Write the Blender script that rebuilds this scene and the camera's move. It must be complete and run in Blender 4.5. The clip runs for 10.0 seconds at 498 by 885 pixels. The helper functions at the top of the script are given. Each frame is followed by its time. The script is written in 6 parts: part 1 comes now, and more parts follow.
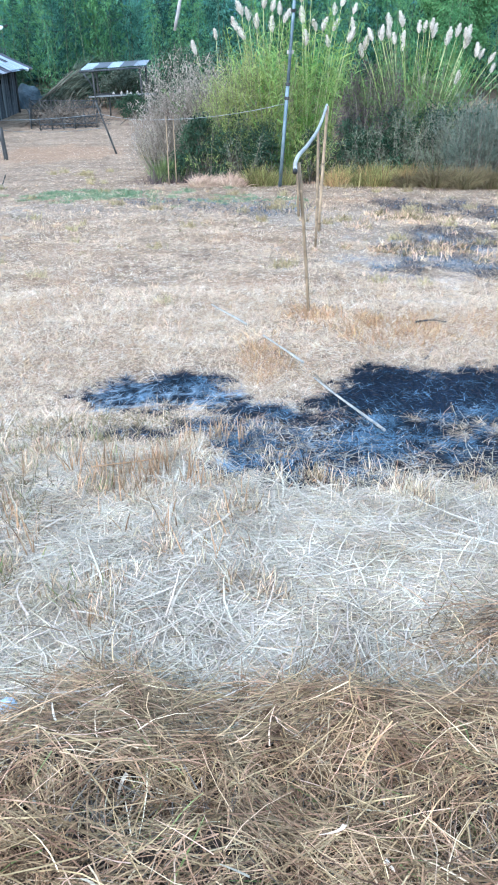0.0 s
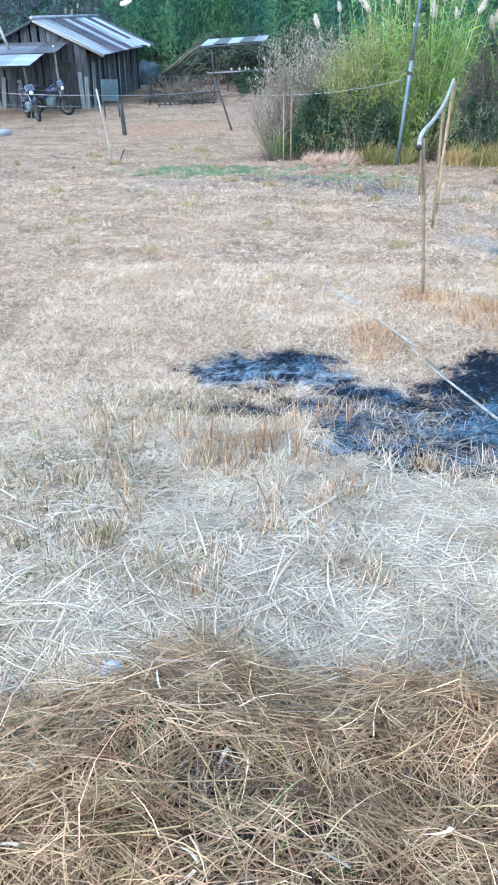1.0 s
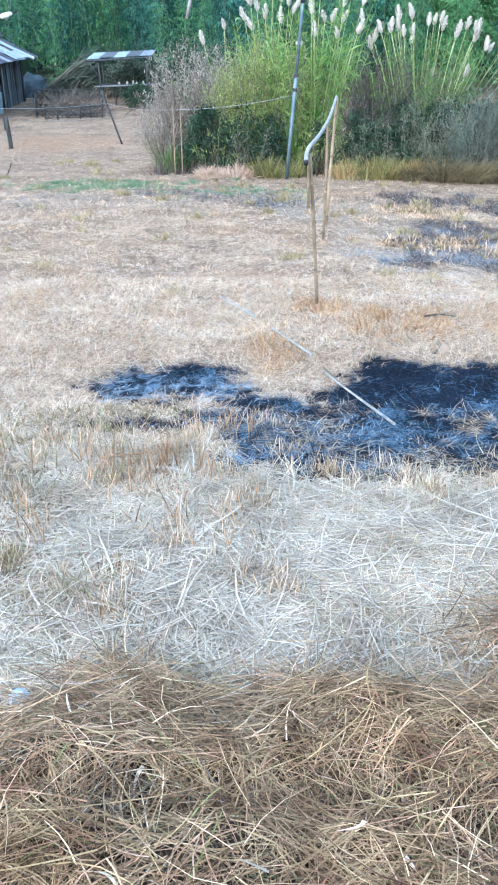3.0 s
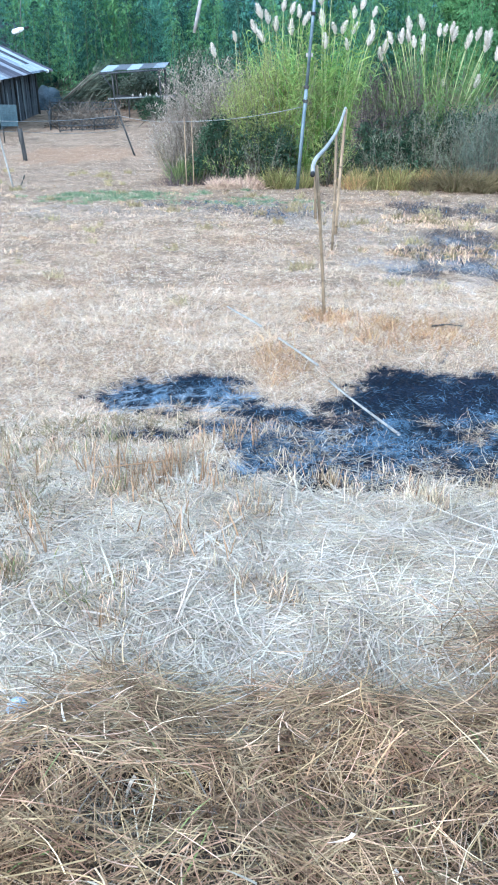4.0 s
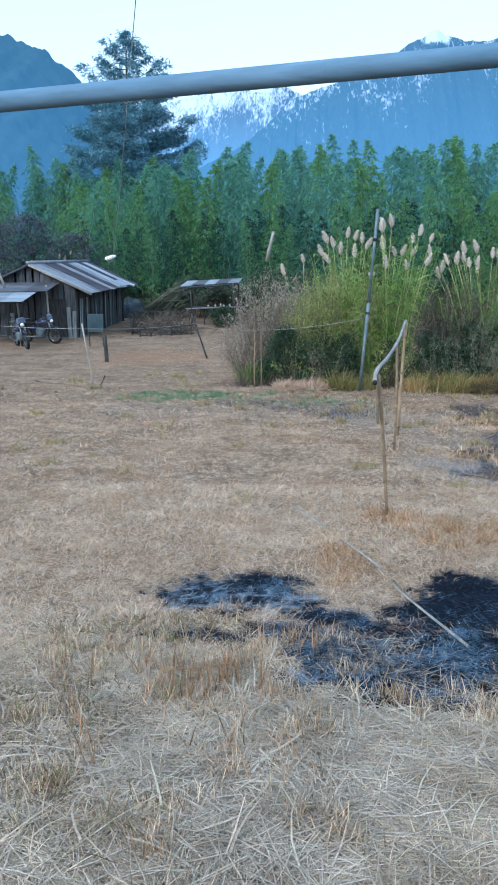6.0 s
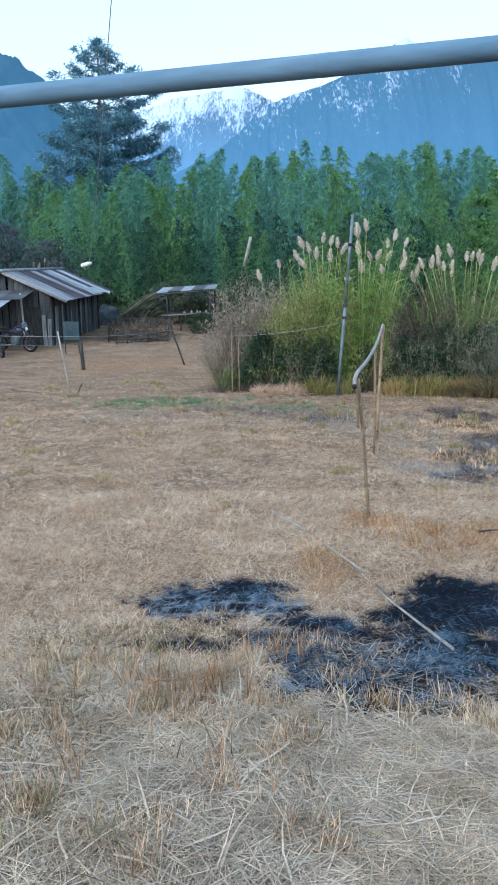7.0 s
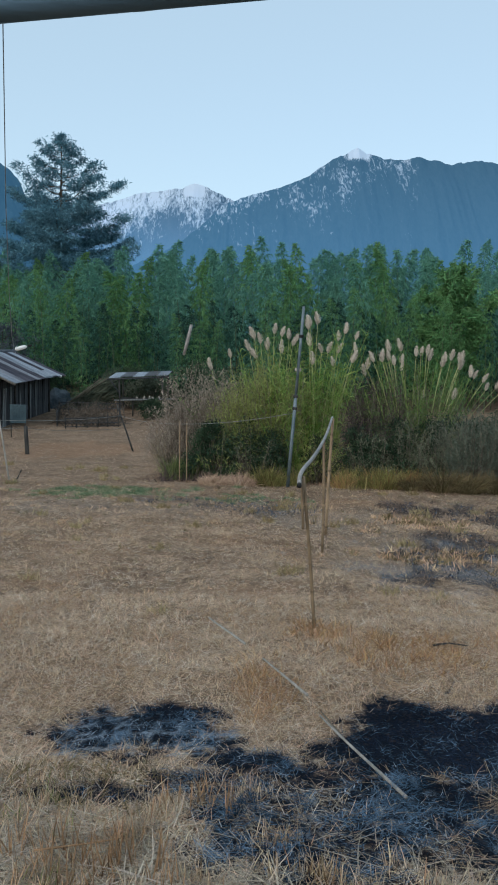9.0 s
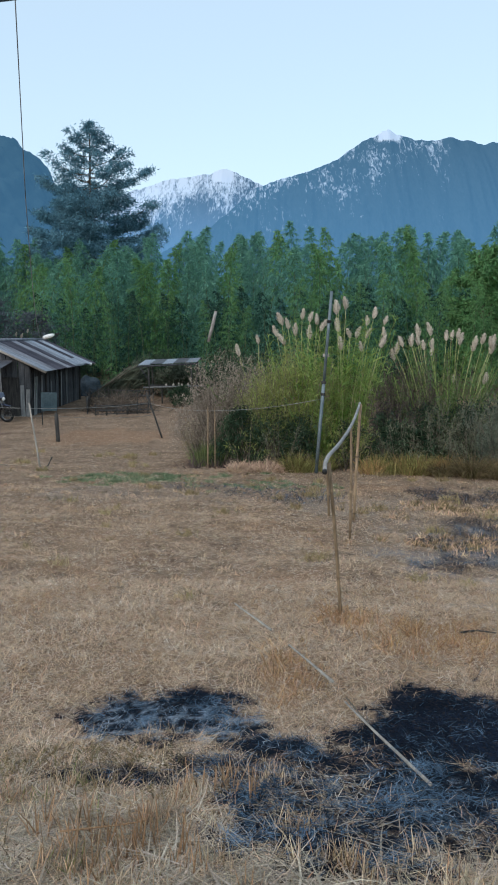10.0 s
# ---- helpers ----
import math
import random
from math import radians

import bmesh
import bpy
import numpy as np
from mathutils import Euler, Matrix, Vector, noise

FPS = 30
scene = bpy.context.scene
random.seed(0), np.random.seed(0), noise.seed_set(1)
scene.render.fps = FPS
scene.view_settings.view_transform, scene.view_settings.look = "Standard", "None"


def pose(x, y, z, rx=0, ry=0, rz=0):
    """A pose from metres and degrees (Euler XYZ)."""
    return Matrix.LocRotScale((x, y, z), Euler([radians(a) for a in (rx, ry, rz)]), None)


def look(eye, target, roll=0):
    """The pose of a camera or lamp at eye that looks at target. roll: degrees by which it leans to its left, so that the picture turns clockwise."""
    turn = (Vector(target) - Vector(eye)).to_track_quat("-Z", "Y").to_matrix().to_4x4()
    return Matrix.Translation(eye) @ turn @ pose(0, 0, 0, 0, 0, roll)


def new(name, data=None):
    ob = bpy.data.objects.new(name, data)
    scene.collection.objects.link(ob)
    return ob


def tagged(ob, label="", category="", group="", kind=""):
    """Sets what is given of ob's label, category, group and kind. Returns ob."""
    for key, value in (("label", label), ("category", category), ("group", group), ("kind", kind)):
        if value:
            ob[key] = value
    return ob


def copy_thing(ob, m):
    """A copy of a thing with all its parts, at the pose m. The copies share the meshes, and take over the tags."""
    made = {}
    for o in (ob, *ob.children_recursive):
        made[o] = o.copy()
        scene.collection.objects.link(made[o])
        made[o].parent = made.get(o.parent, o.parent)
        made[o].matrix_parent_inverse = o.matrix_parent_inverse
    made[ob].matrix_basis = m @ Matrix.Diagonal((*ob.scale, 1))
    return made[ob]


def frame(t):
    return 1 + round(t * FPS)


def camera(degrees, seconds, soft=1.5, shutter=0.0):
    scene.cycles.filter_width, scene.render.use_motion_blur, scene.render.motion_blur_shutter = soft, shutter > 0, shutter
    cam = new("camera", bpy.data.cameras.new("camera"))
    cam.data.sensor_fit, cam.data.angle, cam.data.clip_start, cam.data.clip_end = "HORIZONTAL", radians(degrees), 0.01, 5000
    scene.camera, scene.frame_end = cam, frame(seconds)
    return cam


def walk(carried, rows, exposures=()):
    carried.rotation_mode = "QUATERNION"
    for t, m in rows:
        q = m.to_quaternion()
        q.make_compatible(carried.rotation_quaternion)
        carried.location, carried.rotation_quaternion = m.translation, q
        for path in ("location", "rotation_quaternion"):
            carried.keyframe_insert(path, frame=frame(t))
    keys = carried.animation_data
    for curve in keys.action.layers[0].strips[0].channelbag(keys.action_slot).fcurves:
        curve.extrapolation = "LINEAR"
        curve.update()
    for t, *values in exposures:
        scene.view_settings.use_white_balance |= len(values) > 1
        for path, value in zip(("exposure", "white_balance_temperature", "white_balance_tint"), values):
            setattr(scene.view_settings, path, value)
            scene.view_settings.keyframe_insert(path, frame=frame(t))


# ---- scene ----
cam = camera(37.0, 10.0, 1.85)
PATH = [
    (0, (0.341, -0.795, 2.013), (0.428, 0.956, 1.049), 0.1),
    (0.5, (0.308, -0.79, 2.006), (0.204, 0.952, 1.029), -1.7),
    (1, (0.274, -0.757, 1.982), (0.107, 0.963, 0.975), -0.6),
    (1.5, (0.279, -0.761, 1.981), (0.263, 0.961, 0.964), 0.9),
    (2, (0.284, -0.755, 1.975), (0.401, 0.963, 0.958), 2.4),
    (2.5, (0.302, -0.77, 1.992), (0.495, 0.957, 1.002), 2.1),
    (3, (0.289, -0.773, 1.994), (0.374, 0.969, 1.015), 0.8),
    (4.3, (0.362, -0.786, 2.012), (0.387, 0.98, 1.074), -0.0),
    (4.5, (0.372, -0.75, 2.013), (0.334, 1.031, 1.104), -1.1),
    (4.7, (0.379, -0.761, 2.016), (0.318, 1.047, 1.161), -1.2),
    (4.9, (0.38, -0.75, 2.021), (0.308, 1.078, 1.212), -0.8),
    (5, (0.391, -0.725, 2.04), (0.295, 1.129, 1.297), -1.0),
    (5.1, (0.378, -0.734, 2.037), (0.254, 1.135, 1.335), -0.2),
    (5.3, (0.366, -0.743, 2.047), (0.222, 1.147, 1.406), 0.4),
    (5.5, (0.338, -0.716, 2.09), (0.18, 1.188, 1.498), 0.0),
    (6, (0.338, -0.767, 2.081), (0.221, 1.169, 1.592), 0.1),
    (6.2, (0.339, -0.762, 2.091), (0.241, 1.185, 1.647), 0.8),
    (7.3, (0.309, -0.694, 2.048), (0.259, 1.242, 1.547), -0.7),
    (7.5, (0.367, -0.612, 2.026), (0.284, 1.314, 1.494), -0.3),
    (7.7, (0.424, -0.554, 2.027), (0.335, 1.36, 1.452), -0.0),
    (8, (0.506, -0.473, 2.05), (0.407, 1.459, 1.542), 0.8),
    (8.1, (0.503, -0.429, 2.068), (0.41, 1.508, 1.582), 0.7),
    (8.2, (0.508, -0.41, 2.065), (0.421, 1.539, 1.628), 0.9),
    (8.3, (0.507, -0.392, 2.075), (0.443, 1.569, 1.691), 1.2),
    (8.4, (0.507, -0.352, 2.084), (0.484, 1.629, 1.81), 0.9),
    (8.5, (0.532, -0.36, 2.081), (0.523, 1.632, 1.887), 0.8),
    (8.7, (0.458, -0.289, 2.085), (0.508, 1.707, 1.967), 0.9),
    (9, (0.44, -0.23, 2.084), (0.503, 1.754, 1.837), 1.3),
    (9.5, (0.468, -0.224, 2.079), (0.475, 1.757, 1.802), 0.5),
    (10, (0.48, -0.218, 2.086), (0.463, 1.762, 1.801), 0.7),
]
EXPOSURES = [(0, 2.2, 5190, 9), (1, 2.14, 5200, 9), (3, 2.2, 5150, 9), (4.8, 2.14, 5130, 8), (5.2, 1.31, 5170, 8), (5.5, 1.31, 5190, 8), (6.0, 1.26, 5390, 9), (6.5, 1.22, 5560, 10), (8.1, 1.2, 5740, 10), (8.5, .92, 5730, 14), (8.7, .5, 5850, 12), (9.0, .38, 6180, 9), (9.5, .57, 6260, 11), (10, .62, 6260, 12)]
walk(cam, [(t, look(eye, target, roll)) for t, eye, target, roll in PATH], EXPOSURES)

# ---- light ----
SUN_ELEV, SUN_ROT = 36.0, 210.0
world = bpy.data.worlds.new("world")
scene.world = world
world.use_nodes = True
wn, wl = world.node_tree.nodes, world.node_tree.links
sky = wn.new("ShaderNodeTexSky")
sky.sky_type = 'NISHITA'
sky.sun_disc = False
sky.sun_elevation, sky.sun_rotation = radians(SUN_ELEV), radians(SUN_ROT)
sky.air_density, sky.dust_density, sky.ozone_density = 1.0, 2.0, 1.1
veil = wn.new("ShaderNodeMix")          # thin morning haze over the whole sky
veil.data_type = 'RGBA'
veil.inputs[0].default_value = .58
veil.inputs[7].default_value = (3.35, 4.2, 4.4, 1)
wl.new(sky.outputs[0], veil.inputs[6])
wl.new(veil.outputs[2], wn["Background"].inputs[0])
wn["Background"].inputs[1].default_value = 0.15
sun = new("sun", bpy.data.lights.new("sun", 'SUN'))
sun.data.energy, sun.data.angle, sun.data.color = 0.8, radians(30), (1.0, 0.94, 0.85)
sun.matrix_world = look((-34, -48, 48), (0, 10, 0))

# ---- helpers of the place ----
rng = np.random.default_rng(7)
GY = np.array([-60, -6, 0.9, 1.6, 2.8, 4, 6, 9, 15, 20, 26, 32, 60, 6000.0])
GZ = np.array([.1, .12, .08, .02, -.15, -.30, -.32, -.47, -.72, -1.0, -1.15, -1.2, -1.2, -1.2])
TAB = rng.random((256, 256))


def vnoise(x, y, seed=0):
    x, y = np.asarray(x, float) + seed * 17.3, np.asarray(y, float) + seed * 31.7
    i, j = np.floor(x).astype(int), np.floor(y).astype(int)
    u, v = x - i, y - j
    u, v = u * u * (3 - 2 * u), v * v * (3 - 2 * v)
    a, b = TAB[i % 256, j % 256], TAB[(i + 1) % 256, j % 256]
    c, d = TAB[i % 256, (j + 1) % 256], TAB[(i + 1) % 256, (j + 1) % 256]
    return (a * (1 - u) + b * u) * (1 - v) + (c * (1 - u) + d * u) * v


def fbm(x, y, seed=0, octaves=4):
    s, a, t = 0, 1.0, 0
    for k in range(octaves):
        s, t = s + a * vnoise(x * 2 ** k, y * 2 ** k, seed + k), t + a
        a *= .5
    return s / t


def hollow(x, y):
    """Gaps pulled into the bank of straw, where the darkened earth shows."""
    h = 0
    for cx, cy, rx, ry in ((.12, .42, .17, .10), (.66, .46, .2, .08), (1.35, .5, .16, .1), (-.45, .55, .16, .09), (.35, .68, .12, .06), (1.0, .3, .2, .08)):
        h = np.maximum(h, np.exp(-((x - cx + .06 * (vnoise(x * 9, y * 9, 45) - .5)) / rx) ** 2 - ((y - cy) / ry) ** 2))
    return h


def heap_height(x, y):
    """The raked bank of straw at the near edge of the field."""
    edge = 0.75 + 0.06 * np.sin(x * 2.6 + 0.6) + .17 * np.exp(-((x + .1) / .22) ** 2) - 0.5 * np.clip(-x - 0.3, 0, 1) + .05 * np.sin(x * 11 + 1)
    rise = 1 / (1 + np.exp(np.clip((y - edge) * 18, -50, 50)))
    rise = rise / (1 + np.exp(np.clip(-(y + .12 + .1 * np.sin(x * 3.1)) * 14, -50, 50))) / (1 + np.exp(np.clip((np.abs(x - .4) - 2.5 + .3 * np.sin(y * 7 + x)) * 8, -50, 50)))
    side = 0.15 * np.exp(-(((x - 1.45) / .24) ** 2 + ((y - 1.17) / .12) ** 2))
    return (0.02 + 0.34 * fbm(x * 2.4, y * 3.2, 5, 3) + .09 * (vnoise(x * 13, y * 15, 6) - .5)) * rise * (0.75 + 0.25 * np.exp(-((y - .55) / .5) ** 2)) * (1 - .65 * hollow(x, y)) + side * .6


def ground_z(x, y):
    x, y = np.asarray(x, float), np.asarray(y, float)
    near = np.exp(-np.clip(y - 12, 0, None) / 10) * (np.abs(x) < 60)
    return np.interp(y, GY, GZ) + near * (0.07 * (fbm(x * .9, y * .9, 2) - .5) + .03 * (fbm(x * 5, y * 5, 3) - .5)) + heap_height(x, y)


def gz(x, y):
    return float(ground_z(x, y))


def blot(x, y, spots, rough=0.55, freq=3.0, seed=11, slope=4.0):
    """0..1 inside uneven round patches (cx, cy, rx, ry)."""
    n = (fbm(x * freq, y * freq, seed) - .5) * 2 * rough + (vnoise(x * freq * 5, y * freq * 4, seed + 5) - .5) * rough * .7
    m = np.zeros_like(x)
    for cx, cy, rx, ry in spots:
        d = np.sqrt(((x - cx) / rx) ** 2 + ((y - cy) / ry) ** 2)
        m = np.maximum(m, np.clip((1.0 - d + n) * slope, 0, 1))
    return m


CHAR = [(-.08, 4.2, .66, .46), (.68, 3.82, .3, .16), (1.9, 4.0, 1.05, .72), (3.0, 3.8, 1.1, 1.0), (1.45, 3.38, .55, .34), (1.9, 3.1, .4, .2), (1.27, 3.06, .36, .24)]
CHAR_BIG = [(1.98, 3.98, 1.02, .68), (3.1, 3.8, 1.2, .95)]
SINGED = [(.62, 2.98, .4, .36), (1.05, 2.95, .6, .42), (1.75, 2.95, .85, .45), (2.6, 2.95, .8, .5), (-.4, 3.38, .5, .16), (.98, 3.45, .45, .3), (.35, 3.55, .4, .16)]
CHAR_FAR = [(3.35, 7.8, 1.0, .9), (3.9, 9.4, 1.3, 1.1), (3.7, 12.3, 1.7, .8), (5.6, 8.6, 1.6, 1.8), (5.8, 11.5, 1.7, 1.1)]
GREY = [(.85, 12.3, 1.1, .7), (-.5, 12.9, .8, .35)]
GREEN = [(-1.8, 13.9, 1.5, .6)]
RUST = [(1.9, 5.45, .85, .42), (.72, 4.75, .22, .5), (1.32, 5.85, .3, .25), (2.9, 5.5, .5, .4), (3.0, 13.2, 1.2, .4), (-4.0, 22.5, 2.2, 2.6), (3.3, 9.0, .5, .3)]
RUST_SOFT = [(-1.55, 7.5, 1.2, .8), (-1.25, 9.0, 1.1, .6), (-.3, 6.0, .8, .5), (-1.7, 6.3, .7, .6), (.9, 9.6, 1.2, .6), (.8, 7.2, .9, .5)]
PALE = [(.85, 1.55, 1.35, 1.0), (.1, 1.3, .6, .4), (3.0, 9.3, 1.6, 1.2), (2.2, 8.2, .9, .6), (-.5, 12.2, 3.4, 1.1), (2.0, 11.4, 1.6, .9)]


def soot_at(x, y):
    """How far the grass is burnt, 0..1: ragged edges, unburnt islands and a half-burnt strip."""
    wx, wy = x + .22 * (fbm(x * 5, y * 5, 71, 3) - .5), y + .16 * (fbm(x * 5, y * 5, 75, 3) - .5)
    fine = np.clip((vnoise(x * 9, y * 15, 63) * .5 + vnoise(x * 30, y * 46, 64) * .5 - .5) * 2.1 + .5, 0, 1)
    broken = vnoise(x * 5, y * 6, 65) * .5 + vnoise(x * 13, y * 17, 66) * .5
    core = np.maximum(blot(wx, wy, CHAR, .42, 3.6, slope=2.0), blot(wx, wy, CHAR_BIG, .22, 2.6, 13, slope=2.2))
    core = np.clip((core * 1.25 - fine * .95) * 5, 0, 1)
    strip = np.clip((blot(wx, wy, SINGED, .7, 3.0, 57, slope=2.0) * 1.8 - broken) * 4.5, 0, 1) * np.clip(1.5 - fine * 1.1, 0, 1)
    far = np.clip((blot(x, y, CHAR_FAR, .9, 1.6, slope=2.0) * .95 - vnoise(x * 2.2, y * 2.6, 67) * .55 - vnoise(x * 6, y * 8, 68) * .4) * 4, 0, 1)
    return np.maximum(np.maximum(core, strip), .72 * far)


def mesh_np(name, verts, quads):
    me = bpy.data.meshes.new(name)
    verts, quads = np.asarray(verts, np.float32), np.asarray(quads, np.int32)
    k = quads.shape[1]
    me.vertices.add(len(verts))
    me.vertices.foreach_set("co", verts.ravel())
    me.loops.add(quads.size)
    me.loops.foreach_set("vertex_index", quads.ravel())
    me.polygons.add(len(quads))
    me.polygons.foreach_set("loop_start", np.arange(0, quads.size, k, dtype=np.int32))
    me.polygons.foreach_set("loop_total", np.full(len(quads), k, np.int32))
    me.update(calc_edges=True)
    return me


def unit(v):
    return v / np.maximum(np.linalg.norm(v, axis=-1, keepdims=True), 1e-9)


def strips(base, way, length, width, droop=0.0, seg=2, flat=None, taper=0.15, side=None, bend=0.0):
    """Ribbons from base along way, bending down by droop; verts and quads."""
    n = len(base)
    way = unit(np.asarray(way, float))
    length, width, droop, bend = (np.broadcast_to(np.asarray(q, float), n) for q in (length, width, droop, bend))
    if side is None:
        ref = np.tile([0, 0, 1.0], (n, 1)) if flat else unit(rng.normal(size=(n, 3)))
        side = np.cross(way, ref)
        bad = np.linalg.norm(side, axis=1) < .05
        side[bad] = np.cross(way[bad], [1.0, .2, 0])
    side = unit(side)
    V = np.zeros((n, seg + 1, 2, 3))
    for k in range(seg + 1):
        s = k / seg
        p = base + way * (length * s)[:, None]
        p[:, 2] -= droop * length * s * s
        p += side * (bend * length * s * s)[:, None]
        w = width * (1 - (1 - taper) * s ** 2) * .5
        V[:, k, 0], V[:, k, 1] = p - side * w[:, None], p + side * w[:, None]
    i = (np.arange(n) * (seg + 1) * 2)[:, None]
    Q = np.concatenate([np.stack([i + 2 * k, i + 2 * k + 1, i + 2 * k + 3, i + 2 * k + 2], -1) for k in range(seg)], 1)
    return V.reshape(-1, 3), Q.reshape(-1, 4)


def joined(pieces):
    V, Q, o = [], [], 0
    for v, q in pieces:
        V.append(v)
        Q.append(q + o)
        o += len(v)
    return np.concatenate(V), np.concatenate(Q)


def tubes(lines, radii, sides=6):
    """Round rods along polylines; radii: one number or a list for each line."""
    out = []
    for pts, r in zip(lines, radii):
        pts = np.asarray(pts, float)
        r = np.broadcast_to(np.asarray(r, float), len(pts))
        d = unit(np.gradient(pts, axis=0))
        ref = np.where(np.abs(d[:, 2:3]) > .9, [[1.0, 0, 0]], [[0, 0, 1.0]])
        a = unit(np.cross(d, ref))
        b = np.cross(d, a)
        an = np.arange(sides) * 2 * math.pi / sides
        ring = pts[:, None] + r[:, None, None] * (a[:, None] * np.cos(an)[None, :, None] + b[:, None] * np.sin(an)[None, :, None])
        v = np.concatenate([ring.reshape(-1, 3), pts[:1], pts[-1:]])
        q, m = [], len(pts)
        for k in range(m - 1):
            for j in range(sides):
                q.append((k * sides + j, k * sides + (j + 1) % sides, (k + 1) * sides + (j + 1) % sides, (k + 1) * sides + j))
        for j in range(0, sides, 2):
            q.append((m * sides, (j + 2) % sides, (j + 1) % sides, j))
            e = (m - 1) * sides
            q.append((m * sides + 1, e + j, e + (j + 1) % sides, e + (j + 2) % sides))
        out.append((v, np.array(q)))
    return joined(out)


def smooth(me, angle=None):
    me.polygons.foreach_set("use_smooth", np.ones(len(me.polygons), bool))
    return me


def part(name, data, material, parent=None, label="", at=None):
    """One mesh object from a bmesh, a mesh or (verts, quads), under a thing or a part."""
    if isinstance(data, tuple):
        data = mesh_np(name, *data)
    elif isinstance(data, bmesh.types.BMesh):
        bm, data = data, bpy.data.meshes.new(name)
        bm.to_mesh(data)
        bm.free()
    if material and not data.materials:
        data.materials.append(material)
    ob = new(name, data)
    if parent:
        ob.parent = parent
    if at is not None:
        ob.matrix_basis = at
    if label:
        ob["label"] = label
    return ob


def thing(name, label, category, group="", kind="", at=None):
    e = new(name)
    e.empty_display_size = .1
    if at is not None:
        e.matrix_basis = at
    return tagged(e, label, category, group, kind)


def box(sx, sy, sz, bevel=0.01, centre=(0, 0, 0), turn=None, jit=0.0):
    bm = bmesh.new()
    bmesh.ops.create_cube(bm, size=1)
    bmesh.ops.scale(bm, vec=(sx, sy, sz), verts=bm.verts)
    if jit:
        for v in bm.verts:
            v.co += Vector(rng.normal(size=3) * jit)
    if bevel:
        bmesh.ops.bevel(bm, geom=bm.edges[:], offset=bevel, segments=1, affect='EDGES')
    if turn:
        bmesh.ops.rotate(bm, matrix=turn.to_3x3(), verts=bm.verts)
    bmesh.ops.translate(bm, vec=centre, verts=bm.verts)
    return bm


# ---- materials ----
def mat(name, c1, c2, scale=6.0, fine=60.0, rough=.85, metal=0.0, bump=.3, rnd="", amount=.35, stretch=(1, 1, 1), hue=0.0,
        translucent=0.0, fine_amt=.35, extra=None, coat=0.0):
    m = bpy.data.materials.new(name)
    m.use_nodes = True
    N, L = m.node_tree.nodes, m.node_tree.links
    b = N["Principled BSDF"]
    tc, mp = N.new("ShaderNodeTexCoord"), N.new("ShaderNodeMapping")
    mp.inputs["Scale"].default_value = stretch
    L.new(tc.outputs["Object"], mp.inputs[0])
    n1, n2 = N.new("ShaderNodeTexNoise"), N.new("ShaderNodeTexNoise")
    for n, s in ((n1, scale), (n2, fine)):
        n.inputs["Scale"].default_value, n.inputs["Detail"].default_value = s, 4
        L.new(mp.outputs[0], n.inputs["Vector"])
    ramp = N.new("ShaderNodeValToRGB")
    ramp.color_ramp.elements[0].position, ramp.color_ramp.elements[1].position = .35, .65
    ramp.color_ramp.elements[0].color, ramp.color_ramp.elements[1].color = (*c1, 1), (*c2, 1)
    L.new(n1.outputs[0], ramp.inputs[0])
    col = ramp.outputs[0]
    if extra:
        col = extra(N, L, col, mp.outputs[0])
    hsv = N.new("ShaderNodeHueSaturation")
    L.new(col, hsv.inputs["Color"])
    rg = N.new("ShaderNodeMapRange")
    rg.inputs["To Min"].default_value, rg.inputs["To Max"].default_value = 1 - fine_amt, 1 + fine_amt
    rg.inputs["From Min"].default_value, rg.inputs["From Max"].default_value = .25, .75
    L.new(n2.outputs[0], rg.inputs["Value"])
    val = rg.outputs[0]
    if rnd:
        src = N.new("ShaderNodeObjectInfo").outputs["Random"] if rnd == "object" else N.new("ShaderNodeNewGeometry").outputs["Random Per Island"]
        r2 = N.new("ShaderNodeMapRange")
        r2.inputs["To Min"].default_value, r2.inputs["To Max"].default_value = 1 - amount, 1 + amount
        L.new(src, r2.inputs["Value"])
        mu = N.new("ShaderNodeMath")
        mu.operation = 'MULTIPLY'
        L.new(val, mu.inputs[0])
        L.new(r2.outputs[0], mu.inputs[1])
        val = mu.outputs[0]
        if hue:
            w = N.new("ShaderNodeTexWhiteNoise")
            w.noise_dimensions = '1D'
            L.new(src, w.inputs["W"])
            r3 = N.new("ShaderNodeMapRange")
            r3.inputs["To Min"].default_value, r3.inputs["To Max"].default_value = .5 - hue, .5 + hue
            L.new(w.outputs["Value"], r3.inputs["Value"])
            L.new(r3.outputs[0], hsv.inputs["Hue"])
    L.new(val, hsv.inputs["Value"])
    L.new(hsv.outputs[0], b.inputs["Base Color"])
    b.inputs["Roughness"].default_value, b.inputs["Metallic"].default_value = rough, metal
    b.inputs["Coat Weight"].default_value = coat
    if rough > .55 and not metal:
        b.inputs["Specular IOR Level"].default_value = .12
    if bump:
        bp = N.new("ShaderNodeBump")
        bp.inputs["Strength"].default_value, bp.inputs["Distance"].default_value = bump, .02
        L.new(n2.outputs[0], bp.inputs["Height"])
        L.new(bp.outputs[0], b.inputs["Normal"])
    if translucent:
        t, mx = N.new("ShaderNodeBsdfTranslucent"), N.new("ShaderNodeMixShader")
        L.new(hsv.outputs[0], t.inputs[0])
        mx.inputs[0].default_value = translucent
        L.new(b.outputs[0], mx.inputs[1])
        L.new(t.outputs[0], mx.inputs[2])
        L.new(mx.outputs[0], N["Material Output"].inputs[0])
    return m


